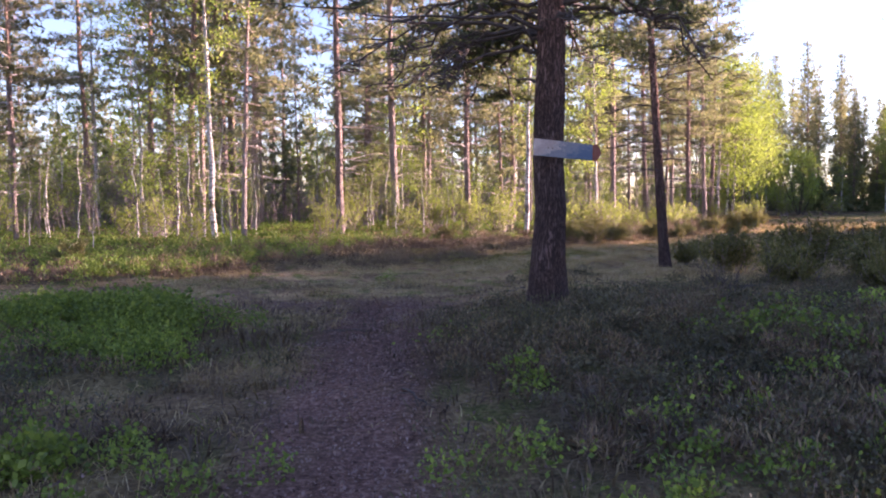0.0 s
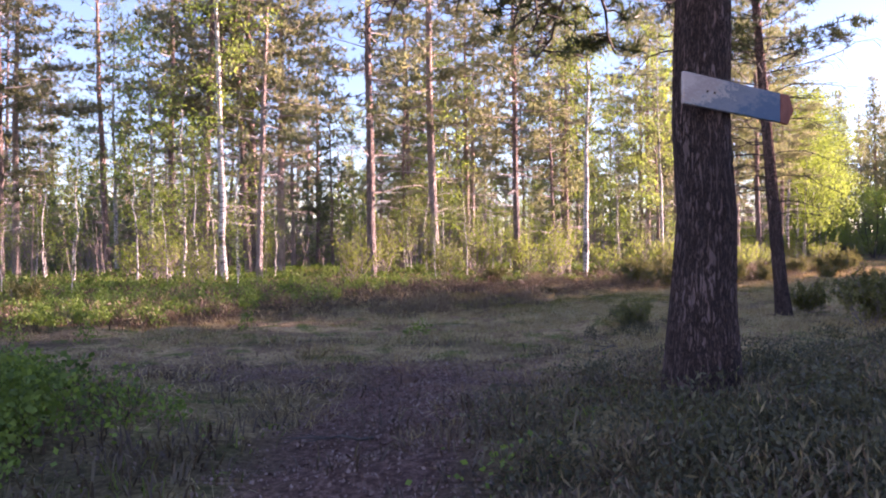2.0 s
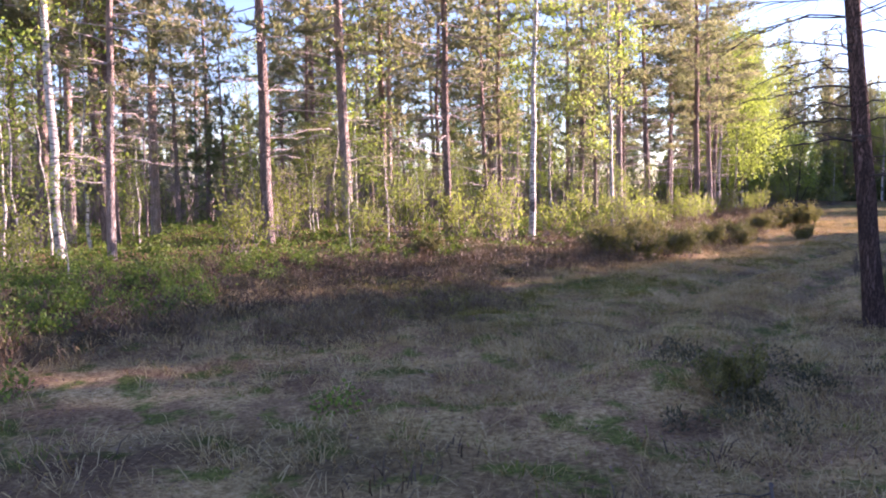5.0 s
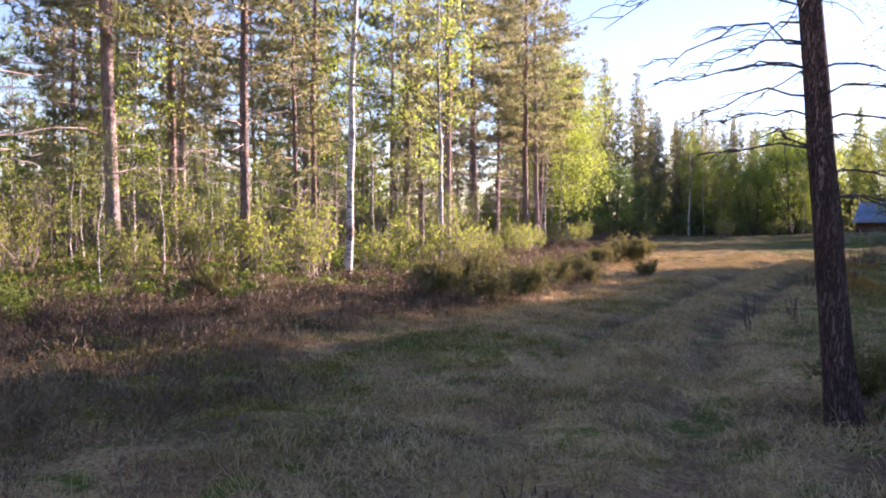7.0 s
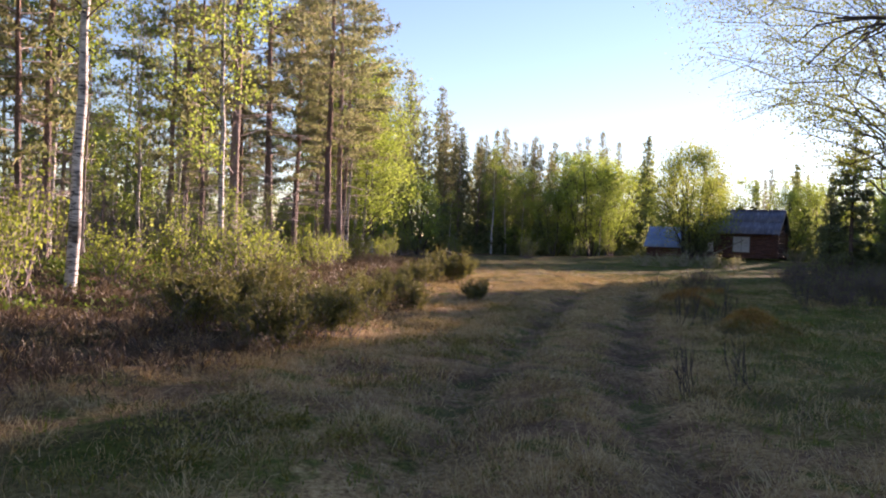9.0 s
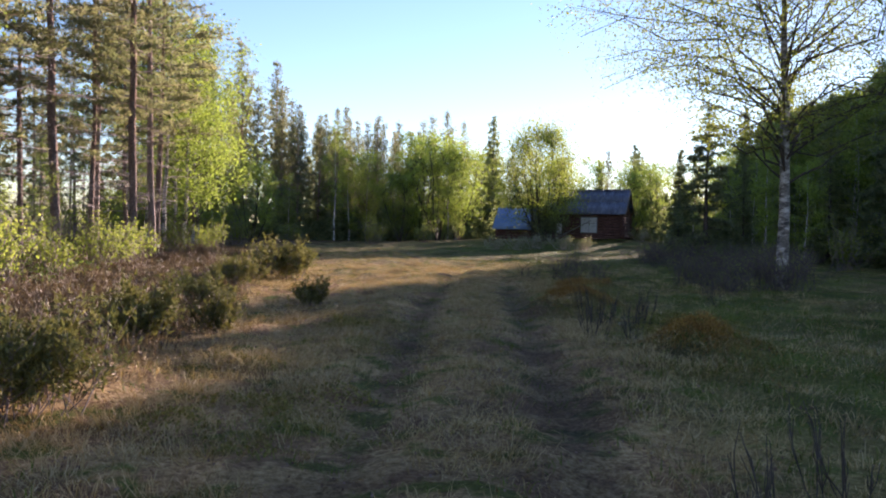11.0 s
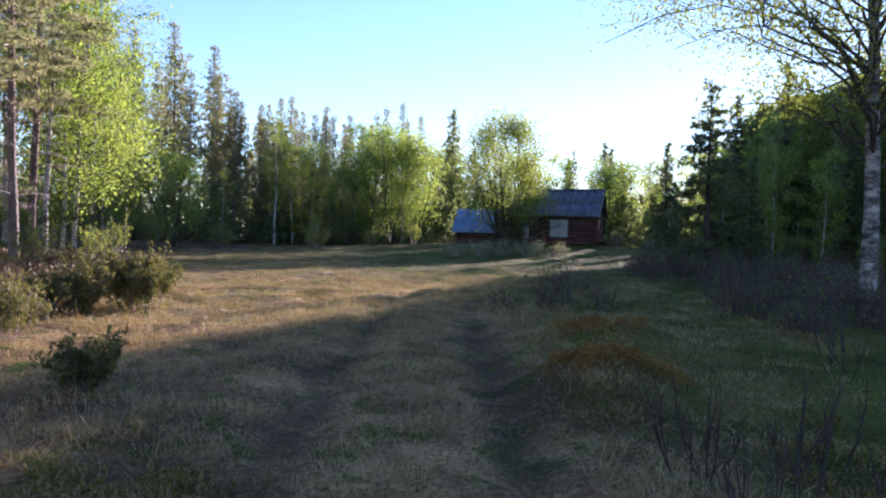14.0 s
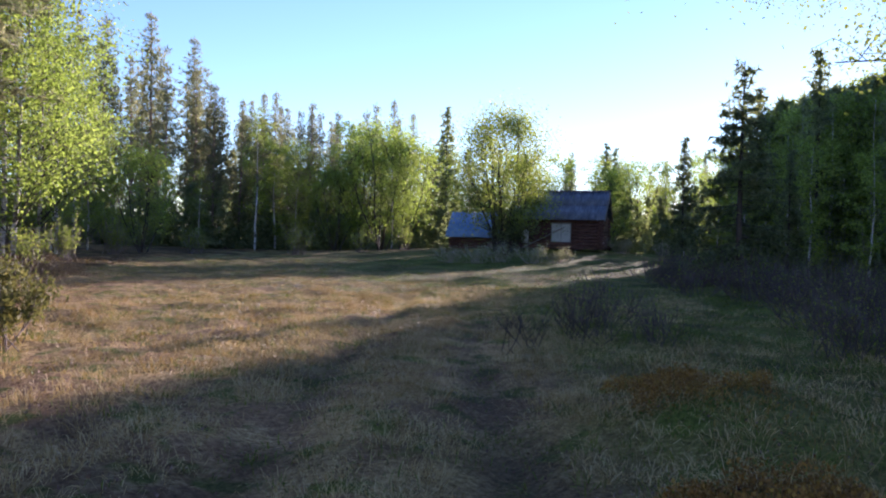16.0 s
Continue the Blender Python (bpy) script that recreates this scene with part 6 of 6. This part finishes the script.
mounded("dry_heath", spots(75, (-2.3, 4.6, 0.8, 0.6, 30), (-0.8, 4.2, 0.9, 0.8, 34), (0.7, 4.4, 1.0, 1.0, 34), (0.4, 6.6, 1.2, 0.9, 30), (-0.6, 1.8, 0.9, 0.8, 34), (0.8, 2.2, 0.8, 0.8, 30), (-6.0, 2.0, 0.9, 0.8, 34), (-4.7, 0.8, 0.4, 0.5, 14), (-2.3, 6.9, 0.7, 0.6, 20), (-7.6, 2.8, 0.9, 0.9, 30), (1.4, 9.0, 1.2, 1.0, 30)), 0.2, 0.15, 170, 0.05, M_HEATHER, "brown dry heath between the green dwarf shrubs", "heather", 1.3, 0.08)
mounded("fresh_bilberry", spots(73, (-2.35, 3.55, 0.12, 0.15, 4), (0.55, 4.3, 0.9, 0.8, 14), (-0.7, 2.2, 0.9, 0.7, 16), (1.2, 6.1, 0.9, 0.8, 14), (-4.6, 1.4, 0.5, 0.5, 12), (-1.7, 1.2, 0.35, 0.3, 10), (0.5, 1.4, 0.8, 0.5, 12), (-5.7, 11.5, 0.06, 0.06, 2), (-5.6, 1.6, 0.6, 0.4, 12)), 0.15, 0.17, 110, 0.03, M_BILBERRY_LEAF, "scattered fresh green bilberry sprigs among the heath", "bilberry")
mounded("orange_moss_cushion", spots(76, (6.75, 27.95, 0.28, 0.25, 22), (4.7, 23.5, 0.25, 0.22, 22), (8.6, 29.9, 0.28, 0.25, 18), (8.56, 30.3, 0.2, 0.2, 8)), 0.16, 0.12, 330, 0.017, M_MOSS_ORANGE, "rusty orange moss cushions on the hummocks", "moss", 1.0)
mounded("moss_hummock", spots(74, (-5.4, 16.0, 0.7, 0.4, 16), (-4.4, 17.4, 0.7, 0.4, 14), (-6.6, 18.0, 0.7, 0.5, 14), (-2.6, 19.2, 0.5, 0.3, 8), (4.7, 23.5, 0.25, 0.2, 5), (2.9, 18.6, 0.6, 0.5, 10), (-0.4, 23.0, 0.5, 0.4, 8), (2.6, 27.0, 0.6, 0.5, 8), (6.2, 26.0, 0.8, 0.7, 10)), 0.24, 0.09, 260, 0.022, M_MOSS_YELLOW, "yellow-green moss cushions between the grass tufts", "moss", 1.0)
HUM = np.array([(cx + rng.normal(0, r * 0.7), cy + rng.normal(0, r * 0.7)) for cx, cy, r, h in HUMMOCKS[:4] for _ in range(130)])
blades("orange_moss", HUM, 18, 0.07, 0.05, 0.007, 1.0, M_MOSS_ORANGE, "rusty orange moss and sedge on the hummocks", "moss")


# ---- woods behind ----
def far_woods():
    tk, cr, lf = Acc(), Acc(), Acc()
    n = 0
    tufts, green = [], []
    while n < 260:
        a, d = rng.uniform(-75, 75), rng.uniform(46, 115)
        x, y = 0 + d * math.sin(radians(a)), 26 + d * math.cos(radians(a))
        s = float(dist_line(np.array(x), np.array(y), BANK, True))
        if (s < 20 and s > -14) or (s <= -14 and math.hypot(x - 4, y - 26) < 76):
            continue
        tall = 8.5 if x > 30 else (11.5 if x < -2 else 15)
        h = rng.uniform(0.7, 1.1) * tall
        z0 = gz(x, y)
        tube(tk, [(x, y, z0 - 0.2), (x, y, z0 + h * 0.5), (x, y, z0 + h)], [0.14, 0.09, 0.02], 4)
        k = 85
        u = rng.uniform(0.0, 1, k) ** 1.15
        rr = 1.9 * (1.05 - u) ** 0.6 * np.sqrt(rng.random(k))
        az = rng.uniform(0, 6.283, k)
        (tufts if n % 6 else green).append(np.c_[x + rr * np.cos(az), y + rr * np.sin(az), z0 + 0.2 + u * h * (1 if n % 6 else 0.6)])
        n += 1
    while n < 380:                      # the closed treeline round the end of the clearing
        a, d = rng.uniform(4, 64), rng.uniform(66, 84)
        x, y = 4 + d * math.sin(radians(a)), 26 + d * math.cos(radians(a))
        if dist_line(np.array(x), np.array(y), BANK, True) > 10 or math.hypot(x - 37, y - 64) < 9:
            continue
        h = rng.uniform(0.6, 1.0) * (6.8 if x > 33 else 11)
        z0 = gz(x, y)
        tube(tk, [(x, y, z0 - 0.2), (x, y, z0 + h * 0.5), (x, y, z0 + h)], [0.12, 0.08, 0.02], 4)
        k = 110
        u = rng.uniform(0.0, 1, k) ** 1.1
        rr = 1.7 * (1.03 - u) ** 0.65 * np.sqrt(rng.random(k))
        az = rng.uniform(0, 6.283, k)
        (tufts if n % 5 > 1 else green).append(np.c_[x + rr * np.cos(az), y + rr * np.sin(az), z0 + 0.2 + u * h * (1 if n % 5 > 1 else 0.75)])
        n += 1
    thick = []
    for a in np.arange(2, 66, 0.42):          # low young spruces under the treeline
        d = rng.uniform(56, 66) if a < 34 else rng.uniform(52, 60)
        x, y = 4 + d * math.sin(radians(a)), 26 + d * math.cos(radians(a))
        if math.hypot(x - 37, y - 64) < 7.5 or float(dist_line(np.array(x), np.array(y), BANK, True)) > 26:
            continue
        h, k = rng.uniform(1.6, 4.6), 80
        u = rng.random(k) ** 1.2
        rr, az = 1.3 * (1.05 - u) * np.sqrt(rng.random(k)), rng.uniform(0, 6.283, k)
        thick.append(np.c_[x + rr * np.cos(az), y + rr * np.sin(az), gz(x, y) + 0.1 + u * h])
    r7 = np.random.default_rng(77)
    x, y = r7.uniform(-75, 12, 6000), r7.uniform(16, 118, 6000)
    sd = dist_line(x, y, BANK, True)
    ok = (sd > 22) & (sd < 62) & (y > 20 + np.maximum(0, -x - 20) * 0.3)
    for cx, cy in np.stack([x[ok], y[ok]], 1)[:330]:
        h, k = r7.uniform(1.5, 5.5), 46
        u = r7.random(k) ** 1.2
        rr, az = 1.25 * (1.05 - u) * np.sqrt(r7.random(k)), r7.uniform(0, 6.283, k)
        thick.append(np.c_[cx + rr * np.cos(az), cy + rr * np.sin(az), gz(cx, cy) + 0.1 + u * h])
    tk2 = Acc()
    sprigs(tk2, np.vstack(thick), 9, 0.38, 0.11, (0, 0, -0.1))
    sprigs(cr, np.vstack(tufts), 9, 0.5, 0.15, (0, 0, 0.2))
    sprigs(lf, np.vstack(green), 10, 0.36, 0.19, (0, 0, 0.0))
    w = new("far_woods")
    tagged(part("trunks", tk, M_PINE_BARK_PALE, w), kind="stuff")
    tagged(part("conifer_crowns", cr, M_PINE_LEAF, w), kind="stuff")
    tagged(part("birch_crowns", lf, M_BIRCH_LEAF, w), kind="stuff")
    tagged(part("understorey", tk2, M_SPRUCE_LEAF, w, "dark young spruces"), kind="stuff")
    return tagged(w, "dense conifer woods far behind the clearing", "woods", kind="stuff")


far_woods()


def undergrowth():
    """Bare young stems that fill the forest's depth between the trunks."""
    r2 = np.random.default_rng(31)
    acc = Acc()
    x, y = r2.uniform(-75, 10, 30000), r2.uniform(14, 100, 30000)
    s = dist_line(x, y, BANK, True)
    ok = (s > 8) & (s < 60) & (r2.random(len(x)) < sstep(s, 8, 26) * 0.13)
    p = np.repeat(np.stack([x[ok], y[ok]], 1), 4, axis=0)
    p = p + r2.normal(0, 0.25, p.shape)
    base = np.c_[p, ground_z(p[:, 0], p[:, 1])]
    sprigs(acc, base, 1, 2.6, 0.028, (0, 0, 5))
    up = np.repeat(base, 5, axis=0)
    up[:, 2] += r2.uniform(0.3, 3.0, len(up))
    sprigs(acc, up + r2.normal(0, 0.12, up.shape), 1, 0.7, 0.016, (0, 0, 0.7))
    return tagged(part("undergrowth", acc, M_TWIG_MID), "bare grey-pink saplings and twigs between the forest trunks", "undergrowth", kind="stuff")


undergrowth()
